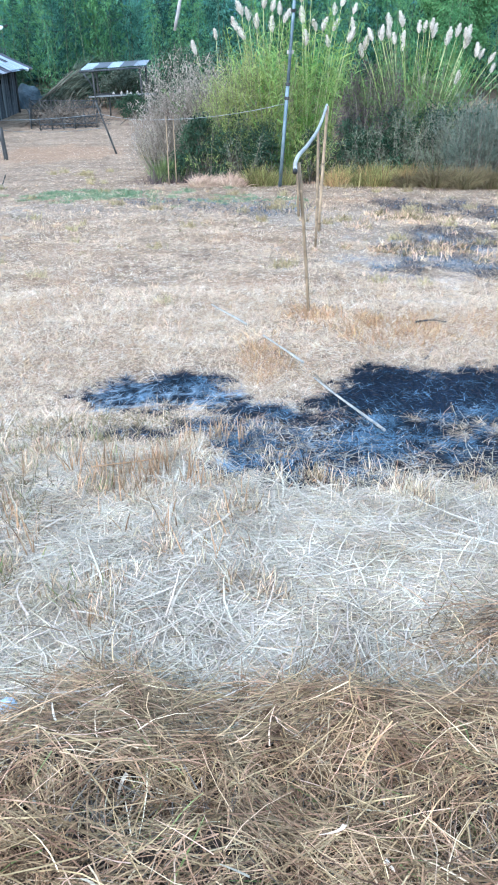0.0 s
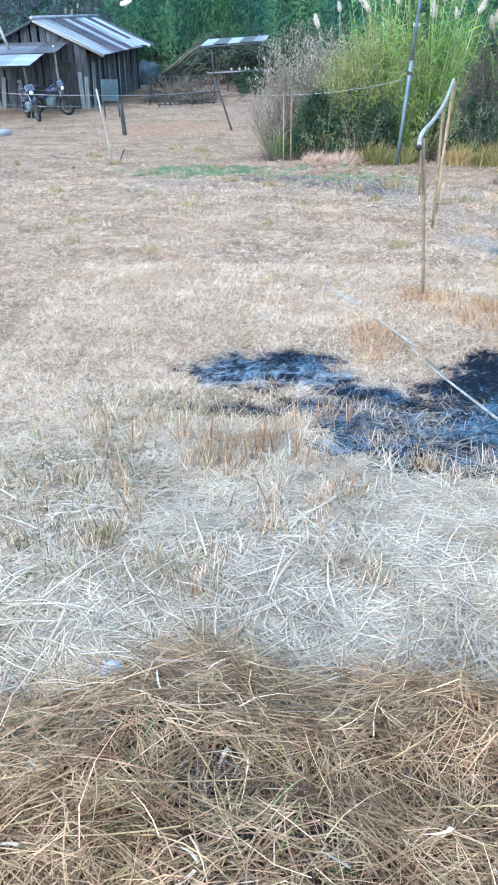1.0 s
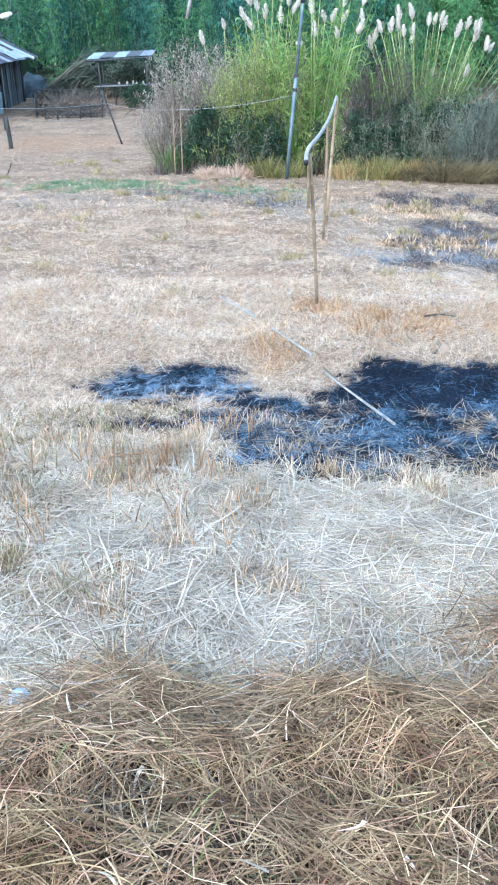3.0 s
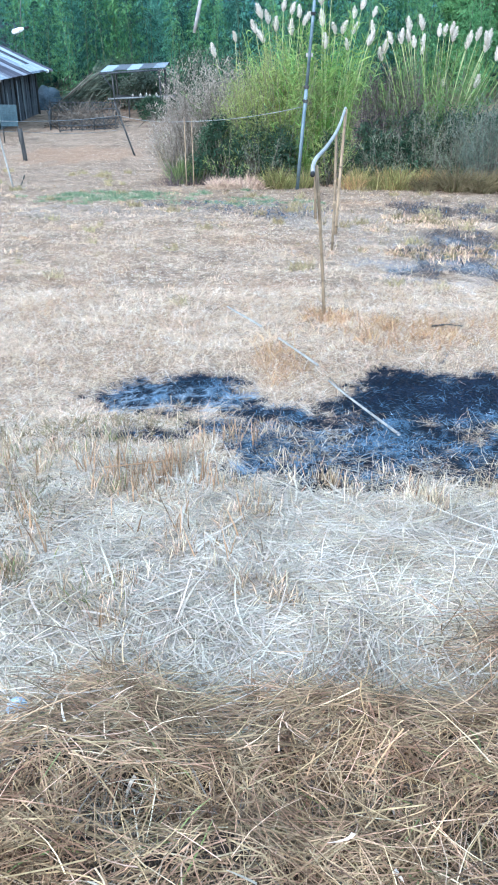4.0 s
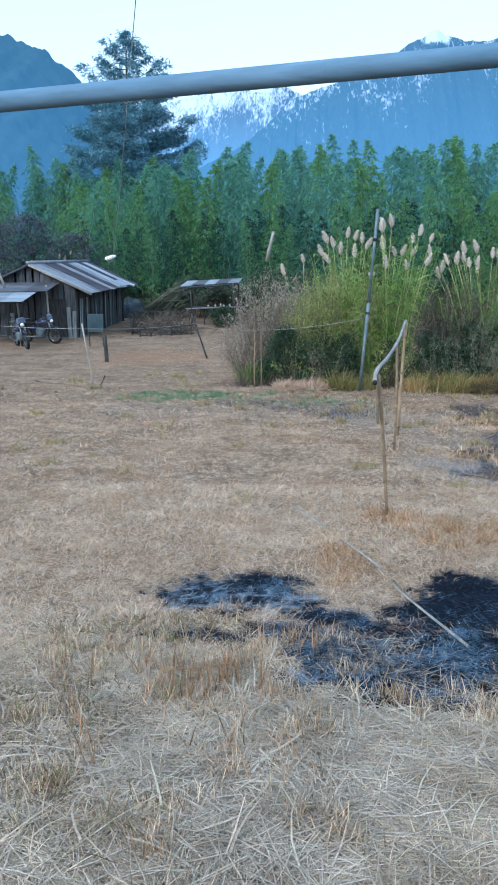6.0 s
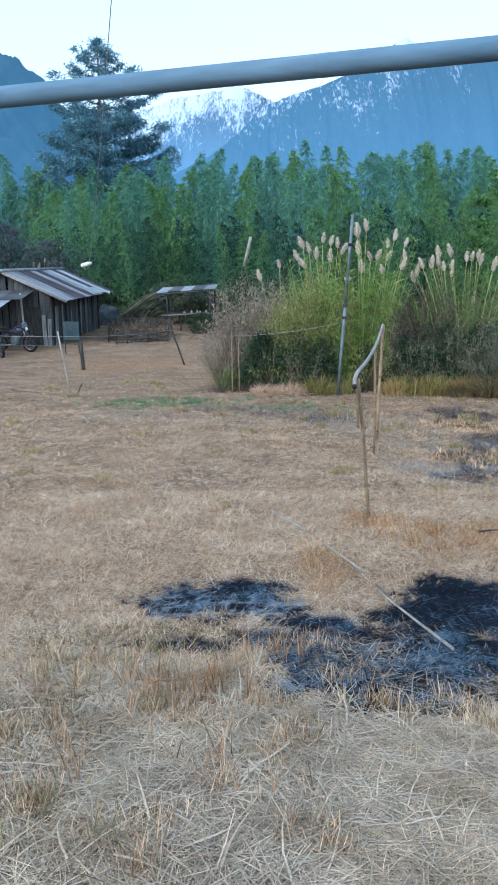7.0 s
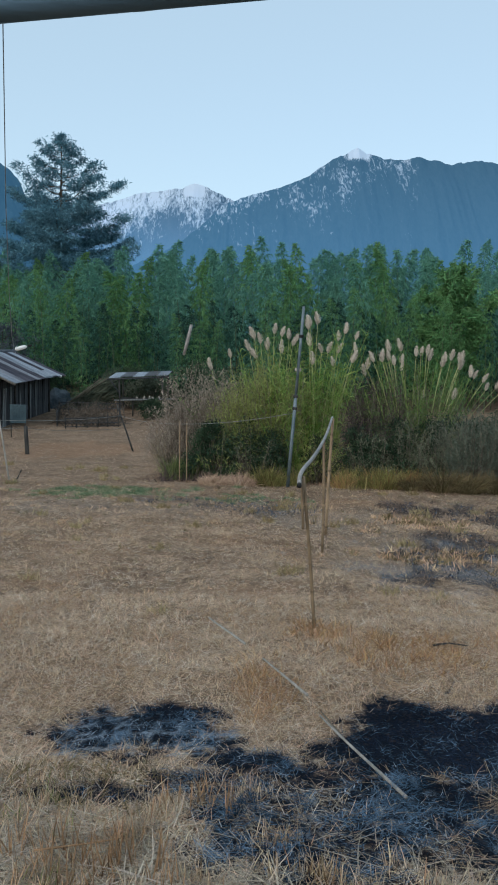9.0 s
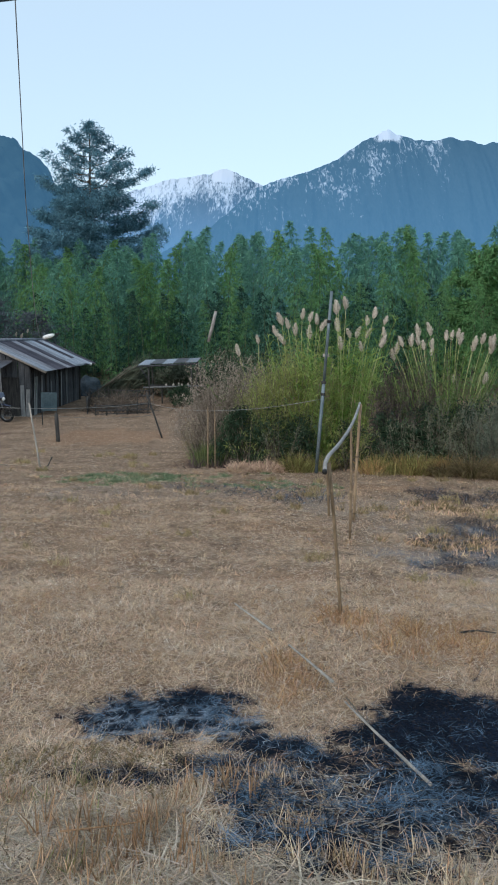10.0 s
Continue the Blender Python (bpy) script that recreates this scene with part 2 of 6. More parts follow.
def ground_material():
    """Earth under the dry grass: straw litter, soot, ash, green and painted shade by named masks of the sheet."""
    def extra(N, L, col, vec):
        def mask(name, colour, fac=1.0):
            nonlocal col
            at = N.new("ShaderNodeAttribute")
            at.attribute_name = name
            nz = N.new("ShaderNodeTexNoise")
            nz.inputs["Scale"].default_value = 40
            nz.inputs["Detail"].default_value = 5
            L.new(vec, nz.inputs["Vector"])
            ad = N.new("ShaderNodeMath")
            ad.operation = 'MULTIPLY_ADD'
            ad.inputs[1].default_value, ad.inputs[2].default_value = 1.1, -.55
            L.new(nz.outputs[0], ad.inputs[0])
            sm = N.new("ShaderNodeMath")
            sm.operation, sm.use_clamp = 'ADD', True
            L.new(at.outputs["Fac"], sm.inputs[0])
            L.new(ad.outputs[0], sm.inputs[1])
            lt = N.new("ShaderNodeMath")
            lt.operation = 'MULTIPLY'
            L.new(sm.outputs[0], lt.inputs[0])
            L.new(at.outputs["Fac"], lt.inputs[1])
            f2 = N.new("ShaderNodeMath")
            f2.operation = 'MULTIPLY'
            f2.inputs[1].default_value = fac
            L.new(lt.outputs[0], f2.inputs[0])
            mx = N.new("ShaderNodeMix")
            mx.data_type = 'RGBA'
            L.new(f2.outputs[0], mx.inputs[0])
            L.new(col, mx.inputs[6])
            mx.inputs[7].default_value = (*colour, 1)
            col = mx.outputs[2]
        md = N.new("ShaderNodeTexNoise")
        md.inputs["Scale"].default_value, md.inputs["Detail"].default_value, md.inputs["Roughness"].default_value = 9, 6, .7
        L.new(vec, md.inputs["Vector"])
        mr = N.new("ShaderNodeMapRange")
        mr.inputs["From Min"].default_value, mr.inputs["From Max"].default_value = .3, .7
        mr.inputs["To Min"].default_value, mr.inputs["To Max"].default_value = .42, 1.4
        L.new(md.outputs[0], mr.inputs["Value"])
        hv = N.new("ShaderNodeHueSaturation")
        L.new(col, hv.inputs["Color"])
        L.new(mr.outputs[0], hv.inputs["Value"])
        col = hv.outputs[0]
        mask("rust", (.27, .155, .09), .6)
        # Earth below bleached straw is toned down as shade between the straws.
        mask("pale", (.19, .165, .145), .6)
        mask("green", (.12, .19, .10), .8)
        mask("soot", (.003, .006, .013))
        mask("ash", (.30, .36, .43), .85)
        # Shade under the heaped straw is painted as near-black earth.
        mask("heap_shade", (.035, .026, .02))
        return col
    return mat("dry_field", (.17, .11, .073), (.285, .20, .137), 1.3, 90, .95, bump=.9, extra=extra, fine_amt=.45)


M_FIELD = ground_material()
M_STRAW = mat("pale_straw", (.305, .248, .188), (.44, .37, .295), 3, 120, .8, bump=0, rnd="island", amount=.36, hue=.018)
# Darker copy of the straw: shade low in the litter, as colour.
M_SHADE_STRAW = mat("shaded_straw", (.20, .168, .136), (.31, .266, .218), 3, 120, .8, bump=0, rnd="island", amount=.4, hue=.012)
M_FIELDSTRAW = mat("field_straw", (.455, .372, .28), (.63, .54, .435), 3, 120, .8, bump=0, rnd="island", amount=.4, hue=.014)
M_TAN = mat("dry_grass", (.422, .275, .165), (.572, .408, .273), 2, 120, .85, bump=0, rnd="island", amount=.45, hue=.02)
M_RUST = mat("rusty_grass", (.30, .178, .092), (.41, .262, .146), 2, 120, .85, bump=0, rnd="island", amount=.45, hue=.015)
M_STUB = mat("tan_stubble", (.36, .27, .178), (.52, .42, .305), 3, 120, .85, bump=0, rnd="island", amount=.4, hue=.02)
M_SOOT = mat("burnt_grass", (.003, .006, .013), (.010, .018, .036), 2, 120, .85, bump=0, rnd="island", amount=.7)
M_ASH = mat("grey_ash", (.22, .27, .33), (.40, .46, .53), 2, 120, .95, bump=0, rnd="island", amount=.4)
M_BLUEASH = mat("blue_grey_ash", (.03, .062, .10), (.115, .18, .255), 2, 120, .9, bump=0, rnd="island", amount=.65)
M_REDSTEM = mat("reddish_stem", (.26, .16, .09), (.38, .245, .145), 2, 120, .8, bump=0, rnd="island", amount=.4)
M_HEAP = mat("brown_straw", (.148, .087, .046), (.312, .204, .115), 9, 120, .75, bump=0, rnd="island", amount=.66, hue=.018)
M_BRUSH = mat("cut_brush", (.05, .068, .05), (.11, .125, .09), 1.0, 40, .85, bump=0, rnd="island", amount=.45, hue=.03)
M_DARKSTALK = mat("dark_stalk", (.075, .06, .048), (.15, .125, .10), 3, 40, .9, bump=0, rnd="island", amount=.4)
M_FRESH = mat("green_blade", (.15, .18, .06), (.26, .27, .11), 3, 120, .7, bump=0, rnd="island", amount=.4, translucent=.3)
M_GREEN = mat("fresh_grass", (.13, .19, .105), (.23, .28, .165), 3, 120, .7, bump=0, rnd="island", amount=.35, translucent=.3)
M_BAMBOO_DRY = mat("dry_bamboo", (.155, .11, .07), (.285, .21, .135), 4, 40, .6, bump=.15, stretch=(1, 1, .25), rnd="object", amount=.4)
# Blue-grey here is haze and backlight put into the rail's colour.
M_RAIL = mat("hazed_rail_bamboo", (.092, .17, .25), (.13, .212, .298), 6, 60, .8, bump=.1, stretch=(.15, 1, 1), fine_amt=.2)
M_STEEL = mat("galvanised_steel", (.09, .125, .14), (.17, .21, .23), 5, 50, .6, metal=.4, bump=.1)
M_PVC = mat("grey_plastic_pipe", (.17, .16, .15), (.29, .27, .25), 5, 60, .5, bump=.1)
M_BLACK = mat("black_rubber", (.012, .012, .013), (.03, .03, .03), 9, 60, .6, bump=.1)
M_WIRE = mat("dull_wire", (.10, .11, .11), (.22, .23, .23), 9, 60, .5, metal=.6, bump=0)
M_CABLE = mat("grey_cable", (.2, .21, .23), (.3, .31, .33), 9, 60, .6, bump=0)
M_WHITE = mat("white_plastic", (.68, .68, .66), (.8, .8, .78), 5, 70, .4, bump=.05, fine_amt=.1)
M_BOARD = mat("weathered_boards", (.04, .045, .052), (.10, .105, .112), 3, 30, .9, bump=.5, stretch=(6, 6, .6), rnd="object", amount=.3)
M_POST = mat("dark_post_wood", (.032, .033, .034), (.075, .072, .068), 4, 40, .9, bump=.5, stretch=(5, 5, .6))
M_PALEPOST = mat("bleached_post_wood", (.24, .225, .20), (.37, .345, .31), 4, 40, .9, bump=.4, stretch=(5, 5, .6))
M_PALEBOARD = mat("greyed_pale_boards", (.13, .14, .145), (.23, .24, .24), 3, 30, .9, bump=.4, stretch=(6, 6, .6), rnd="object", amount=.3)
M_TIN = mat("weathered_tin", (.11, .115, .135), (.22, .225, .25), 1.2, 25, .6, metal=.4, bump=.15, rnd="object", amount=.45, stretch=(.4, 2, 1))
M_TINPALE = mat("pale_tin", (.21, .24, .28), (.33, .36, .41), 1.5, 25, .6, metal=.35, bump=.15, rnd="object", amount=.3, stretch=(.4, 2, 1))
M_TINRUST = mat("dark_tin", (.03, .03, .045), (.07, .066, .085), 1.5, 25, .7, metal=.3, bump=.2, rnd="object", amount=.3)
M_TARP = mat("faded_blue_sheet", (.03, .052, .065), (.06, .088, .10), 2, 30, .85, bump=.3)
M_CONCRETE = mat("pale_concrete", (.27, .30, .32), (.40, .43, .45), 3, 50, .9, bump=.4)
M_REED = mat("reed_leaf", (.15, .26, .055), (.28, .38, .12), 1.2, 60, .6, bump=0, rnd="island", amount=.45, hue=.03, translucent=.4)
M_REED_DEEP = mat("deep_reed_leaf", (.085, .15, .045), (.17, .24, .085), 1.2, 60, .6, bump=0, rnd="island", amount=.45, hue=.03, translucent=.3)
M_REED_DRY = mat("dry_reed_leaf", (.26, .20, .10), (.38, .31, .17), 1.2, 60, .7, bump=0, rnd="island", amount=.4, hue=.02, translucent=.2)
M_SEDGE = mat("brown_sedge", (.12, .095, .05), (.21, .165, .085), 1.2, 60, .75, bump=0, rnd="island", amount=.45, hue=.025, translucent=.2)
M_PLUME = mat("reed_plume", (.52, .46, .39), (.68, .62, .53), 5, 80, .9, bump=0, rnd="island", amount=.2, translucent=.3)
M_SHRUB = mat("shrub_leaf", (.022, .046, .028), (.062, .10, .052), 1.0, 40, .75, bump=0, rnd="island", amount=.55, hue=.03, translucent=.2)
M_SHRUB_GREY = mat("greyish_dry_shrub", (.135, .15, .10), (.225, .235, .165), 1.0, 40, .85, bump=0, rnd="island", amount=.3, hue=.03, translucent=.2)
M_SHRUB_BROWN = mat("purplish_brown_shrub", (.055, .042, .045), (.115, .088, .082), 1.0, 40, .85, bump=0, rnd="island", amount=.35, hue=.03, translucent=.15)
M_FEATHER = mat("pinkish_tan_shrub", (.26, .215, .175), (.41, .35, .285), 1.0, 40, .85, bump=0, rnd="island", amount=.4, hue=.03, translucent=.35)
M_OLIVE = mat("olive_bush", (.22, .26, .075), (.37, .40, .14), 1.0, 40, .8, bump=0, rnd="island", amount=.4, hue=.03, translucent=.35)
M_OLIVEGRASS = mat("olive_grass", (.18, .168, .06), (.315, .282, .11), 3, 60, .75, bump=0, rnd="island", amount=.55, hue=.035, translucent=.25)
M_GREYGREEN = mat("grey_green_bush", (.10, .125, .095), (.19, .215, .165), 1.0, 40, .85, bump=0, rnd="island", amount=.4, hue=.02, translucent=.25)
M_STALK = mat("reed_stalk", (.26, .29, .12), (.40, .40, .2), 1.2, 60, .7, bump=0, rnd="island", amount=.3)
M_ORANGE = mat("orange_dry_grass", (.28, .178, .075), (.41, .275, .125), 1.2, 60, .75, bump=0, rnd="island", amount=.4, hue=.02, translucent=.2)
M_MEADOW = mat("meadow_grass", (.09, .13, .045), (.19, .22, .09), 2, 60, .75, bump=0, rnd="island", amount=.45, hue=.03, translucent=.25)
M_PINKGRASS = mat("pinkish_dry_grass", (.40, .27, .19), (.54, .40, .30), 2, 60, .85, bump=0, rnd="island", amount=.4, hue=.02)
M_TWIG = mat("shrub_twig", (.10, .085, .066), (.20, .17, .135), 3, 40, .9, bump=0, rnd="island", amount=.4)
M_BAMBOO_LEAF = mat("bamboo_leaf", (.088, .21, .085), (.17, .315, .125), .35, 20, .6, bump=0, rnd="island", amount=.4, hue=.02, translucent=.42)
# Shade in the grove's gaps is put into this leaf colour.
M_BAMBOO_SHADE = mat("shaded_bamboo_leaf", (.009, .036, .034), (.027, .066, .052), .35, 20, .6, bump=0, rnd="island", amount=.3, hue=.02, translucent=.4)
# Haze over the far rows is tinted into this leaf colour.
M_BAMBOO_HAZE = mat("hazed_bamboo_leaf", (.095, .24, .185), (.165, .345, .245), .35, 20, .6, bump=0, rnd="island", amount=.3, hue=.02, translucent=.42)
M_CULM = mat("green_bamboo_culm", (.06, .095, .045), (.11, .14, .065), 2, 20, .5, bump=0, rnd="object", amount=.3)
# Blue of the haze before these trees is mixed into the needle colour.
M_NEEDLE = mat("hazed_needles", (.075, .18, .235), (.125, .25, .31), .4, 20, .7, bump=0, rnd="island", amount=.4, translucent=.25)
M_BARK = mat("bark", (.06, .05, .04), (.12, .10, .08), 2, 20, .95, bump=.5)
M_THICKET = mat("bluish_grey_thicket", (.055, .07, .085), (.10, .12, .135), 1.0, 40, .85, bump=0, rnd="island", amount=.35, hue=.03, translucent=.15)
M_SEAT = mat("black_vinyl", (.015, .015, .016), (.03, .03, .03), 9, 60, .5, bump=.1)
M_COVER = mat("dull_blue_cover", (.035, .05, .062), (.075, .095, .11), 2.5, 18, .8, bump=.8)
M_PAINT = mat("dark_blue_bike_paint", (.02, .03, .06), (.04, .05, .09), 9, 60, .25, bump=0, coat=.5)
M_CHROME = mat("dull_chrome", (.12, .13, .14), (.2, .21, .22), 9, 60, .35, metal=.9, bump=0)
M_STONE = mat("pale_stone", (.22, .225, .22), (.34, .34, .33), 12, 60, .9, bump=.4)


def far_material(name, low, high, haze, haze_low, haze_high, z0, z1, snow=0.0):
    """Distant slopes: forest and rock with snow in gullies, and air haze painted on as blue emission."""
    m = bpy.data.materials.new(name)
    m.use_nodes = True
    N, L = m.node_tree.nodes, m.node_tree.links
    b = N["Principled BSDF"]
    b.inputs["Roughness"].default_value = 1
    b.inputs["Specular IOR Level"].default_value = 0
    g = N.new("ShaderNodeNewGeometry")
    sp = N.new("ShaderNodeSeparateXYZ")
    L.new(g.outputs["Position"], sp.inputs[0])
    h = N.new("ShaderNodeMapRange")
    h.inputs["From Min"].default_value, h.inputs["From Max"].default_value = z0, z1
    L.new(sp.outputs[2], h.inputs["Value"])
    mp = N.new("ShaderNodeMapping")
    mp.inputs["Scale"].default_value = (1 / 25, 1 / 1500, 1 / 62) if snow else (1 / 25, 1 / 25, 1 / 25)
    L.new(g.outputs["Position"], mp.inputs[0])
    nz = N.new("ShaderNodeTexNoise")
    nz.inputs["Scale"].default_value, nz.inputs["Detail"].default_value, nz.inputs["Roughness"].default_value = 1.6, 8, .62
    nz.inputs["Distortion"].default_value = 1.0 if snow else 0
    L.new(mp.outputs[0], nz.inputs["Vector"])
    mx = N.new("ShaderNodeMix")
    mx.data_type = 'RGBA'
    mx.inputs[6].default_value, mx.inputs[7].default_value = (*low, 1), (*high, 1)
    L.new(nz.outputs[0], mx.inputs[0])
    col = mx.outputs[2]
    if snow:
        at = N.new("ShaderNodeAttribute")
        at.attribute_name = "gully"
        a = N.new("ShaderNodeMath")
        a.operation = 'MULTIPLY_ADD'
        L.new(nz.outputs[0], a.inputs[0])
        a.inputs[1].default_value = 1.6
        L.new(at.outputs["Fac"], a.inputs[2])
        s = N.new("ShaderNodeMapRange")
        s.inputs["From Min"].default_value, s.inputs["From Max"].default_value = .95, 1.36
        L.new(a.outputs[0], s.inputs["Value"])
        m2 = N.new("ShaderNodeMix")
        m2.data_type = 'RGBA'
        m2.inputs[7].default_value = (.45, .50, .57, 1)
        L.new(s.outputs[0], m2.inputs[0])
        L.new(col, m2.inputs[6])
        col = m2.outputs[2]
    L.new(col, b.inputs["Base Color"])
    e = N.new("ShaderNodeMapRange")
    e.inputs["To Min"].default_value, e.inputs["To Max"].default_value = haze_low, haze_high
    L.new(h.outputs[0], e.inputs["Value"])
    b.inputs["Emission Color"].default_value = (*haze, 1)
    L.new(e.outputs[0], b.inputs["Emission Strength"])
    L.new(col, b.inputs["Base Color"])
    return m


# ---- ground ----
def stretch_axis(lo, hi, step, far_lo, far_hi, grow=1.12):
    mid = list(np.arange(lo, hi, step))
    up, s, v = [], step, mid[-1]
    while v < far_hi:
        s *= grow
        v += s
        up.append(v)
    dn, s, v = [], step, mid[0]
    while v > far_lo:
        s *= grow
        v -= s
        dn.append(v)
    return np.array(dn[::-1] + mid + up)


gx = stretch_axis(-1.8, 3.6, .036, -4800, 4800, 1.09)
gy = stretch_axis(0.1, 5.6, .033, -60, 4900, 1.05)
GXX, GYY = np.meshgrid(gx, gy)
ground_v = np.stack([GXX, GYY, ground_z(GXX, GYY)], -1).reshape(-1, 3)
nx, ny = len(gx), len(gy)
ii = (np.arange(ny - 1)[:, None] * nx + np.arange(nx - 1)[None]).ravel()
me = smooth(mesh_np("ground", ground_v, np.stack([ii, ii + 1, ii + nx + 1, ii + nx], -1)))
X, Y = ground_v[:, 0], ground_v[:, 1]
MASKS = dict(
    soot=np.clip(soot_at(X, Y) + .38 * blot(X, Y, GREY, .8, 1.8), 0, 1),
    ash=np.clip(blot(X, Y, [(-.05, 4.1, .55, .3)], .6, 4, 23) * np.clip(1.25 - 6 * np.abs(vnoise(X * 13, Y * 20, 81) - .5), 0, 1) * 1.15
                + blot(X, Y, [(1.5, 3.0, 1.3, .45)], .8, 4, 24) * np.clip(1.0 - 6 * np.abs(vnoise(X * 9, Y * 13, 83) - .5), 0, 1) * .8
                + blot(X, Y, [(3.2, 8.2, 1.8, 1.6)], .9, 2, 29) * vnoise(X * 3, Y * 5, 85) * .7, 0, 1),
    rust=np.maximum(blot(X, Y, RUST, .6, 1.5, 31), .75 * blot(X, Y, RUST_SOFT, .8, 2.0, 33, slope=1.5)), pale=blot(X, Y, PALE, .7, 1.2, 37) * .8, green=blot(X, Y, GREEN, .5, 1.5, 41), heap_shade=np.clip(heap_height(X, Y) * 9 - .5, 0, 1) * (np.abs(X) < 40))
for key, val in MASKS.items():
    at = me.attributes.new(key, 'FLOAT', 'POINT')
    at.data.foreach_set("value", val.astype(np.float32))
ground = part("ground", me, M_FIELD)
tagged(ground, "dry autumn field with straw litter and burnt black patches", "ground", kind="structure")


# ---- distance ----
def ridge(name, label, knots, y, depth, rough, material, steps=(260, 60), snow=None, seed=1, lean=.9):
    """A mountain range: a crest over x given by a few heights, falling towards the field."""
    kx, kz = np.array(knots, float).T
    u = np.linspace(kx[0], kx[-1], steps[0])
    v = np.linspace(0, 1, steps[1])
    U, V = np.meshgrid(u, v)
    crest = np.interp(U, kx, kz) * 1.012
    n = fbm(U / rough * 1.0, V * depth / rough * .35, seed, 5) - .5
    rid = 1 - np.abs(2 * vnoise(U / rough * .9 + V * .3, V * 2.0, seed + 9) - 1)
    rid2 = 1 - np.abs(2 * vnoise(U / rough * 2.7 + V * .6, V * 3.0, seed + 19) - 1)
    Z = crest * (1 - V) ** lean + (n * .5 + (rid - .5) * .6 + (rid2 - .5) * .25) * rough * np.minimum(V * 4, 1) * (1 - V) ** .5 \
        + (fbm(U / rough * 5, V * 3, seed + 3, 4) - .5) * rough * .16
    if not snow:
        Z = Z + (vnoise(U / 7, V * depth / 9, 77) + vnoise(U / 3.5, V * depth / 4, 78) - 1) * 7
    Z = np.maximum(Z, -1.1) * (V < .999) - 3.0 * (V >= .999)
    Yc = y - V * depth + (rid - .5) * rough * .5
    verts = np.stack([U, Yc, Z], -1).reshape(-1, 3)
    a, b = steps
    k = (np.arange(b - 1)[:, None] * a + np.arange(a - 1)[None]).ravel()
    me = smooth(mesh_np(name, verts, np.stack([k, k + a, k + a + 1, k + 1], -1)))
    if snow:
        lh = np.clip((verts[:, 2] - snow[0]) / (snow[1] - snow[0]), -.6, 1)
        drift = fbm(verts[:, 0] / 130, verts[:, 2] / 160, seed + 31, 3) - .5
        gl = snow[2] + .42 * lh + .2 * np.clip((snow[3] - verts[:, 0]) / 450, 0, 1) + (rid2.ravel() - .5) * .22 + drift * .5 - .45 * np.clip((verts[:, 0] - 900) / 130, 0, 1)
        gl = gl + .9 * np.clip(1.25 - ((verts[:, 0] - snow[3]) / 62) ** 2, 0, 1) * np.clip((verts[:, 2] - snow[1] + 55) / 30, 0, 1)
        at = me.attributes.new("gully", 'FLOAT', 'POINT')
        at.data.foreach_set("value", np.clip(gl, -1, 2).astype(np.float32))
    ob = part(name, me, material)
    return tagged(ob, label, "mountain", kind="structure")


# The slopes' own blue glow imitates haze; no air is modelled.
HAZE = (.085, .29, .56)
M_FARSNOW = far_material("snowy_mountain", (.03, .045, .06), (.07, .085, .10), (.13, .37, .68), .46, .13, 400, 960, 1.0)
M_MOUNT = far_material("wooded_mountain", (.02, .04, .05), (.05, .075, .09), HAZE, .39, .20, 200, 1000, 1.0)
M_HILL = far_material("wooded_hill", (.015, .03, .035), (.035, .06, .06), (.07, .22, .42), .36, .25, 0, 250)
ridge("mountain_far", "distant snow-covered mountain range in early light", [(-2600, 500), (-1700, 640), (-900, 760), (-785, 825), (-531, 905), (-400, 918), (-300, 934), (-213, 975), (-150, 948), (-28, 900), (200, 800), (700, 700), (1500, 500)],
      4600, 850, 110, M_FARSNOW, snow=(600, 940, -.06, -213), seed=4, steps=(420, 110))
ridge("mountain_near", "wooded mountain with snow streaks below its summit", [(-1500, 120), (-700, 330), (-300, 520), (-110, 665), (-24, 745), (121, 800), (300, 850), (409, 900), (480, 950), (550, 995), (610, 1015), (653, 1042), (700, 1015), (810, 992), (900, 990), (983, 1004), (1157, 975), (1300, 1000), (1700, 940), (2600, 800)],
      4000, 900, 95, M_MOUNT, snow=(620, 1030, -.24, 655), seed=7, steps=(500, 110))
ridge("hill_side", "dark wooded hillside, blue haze put into its surface glow", [(-1500, 520), (-800, 400), (-420, 270), (-312, 232), (-285, 222), (-255, 198), (-200, 120), (-130, 40), (-60, 5), (0, 0)],
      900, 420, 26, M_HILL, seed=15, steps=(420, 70))


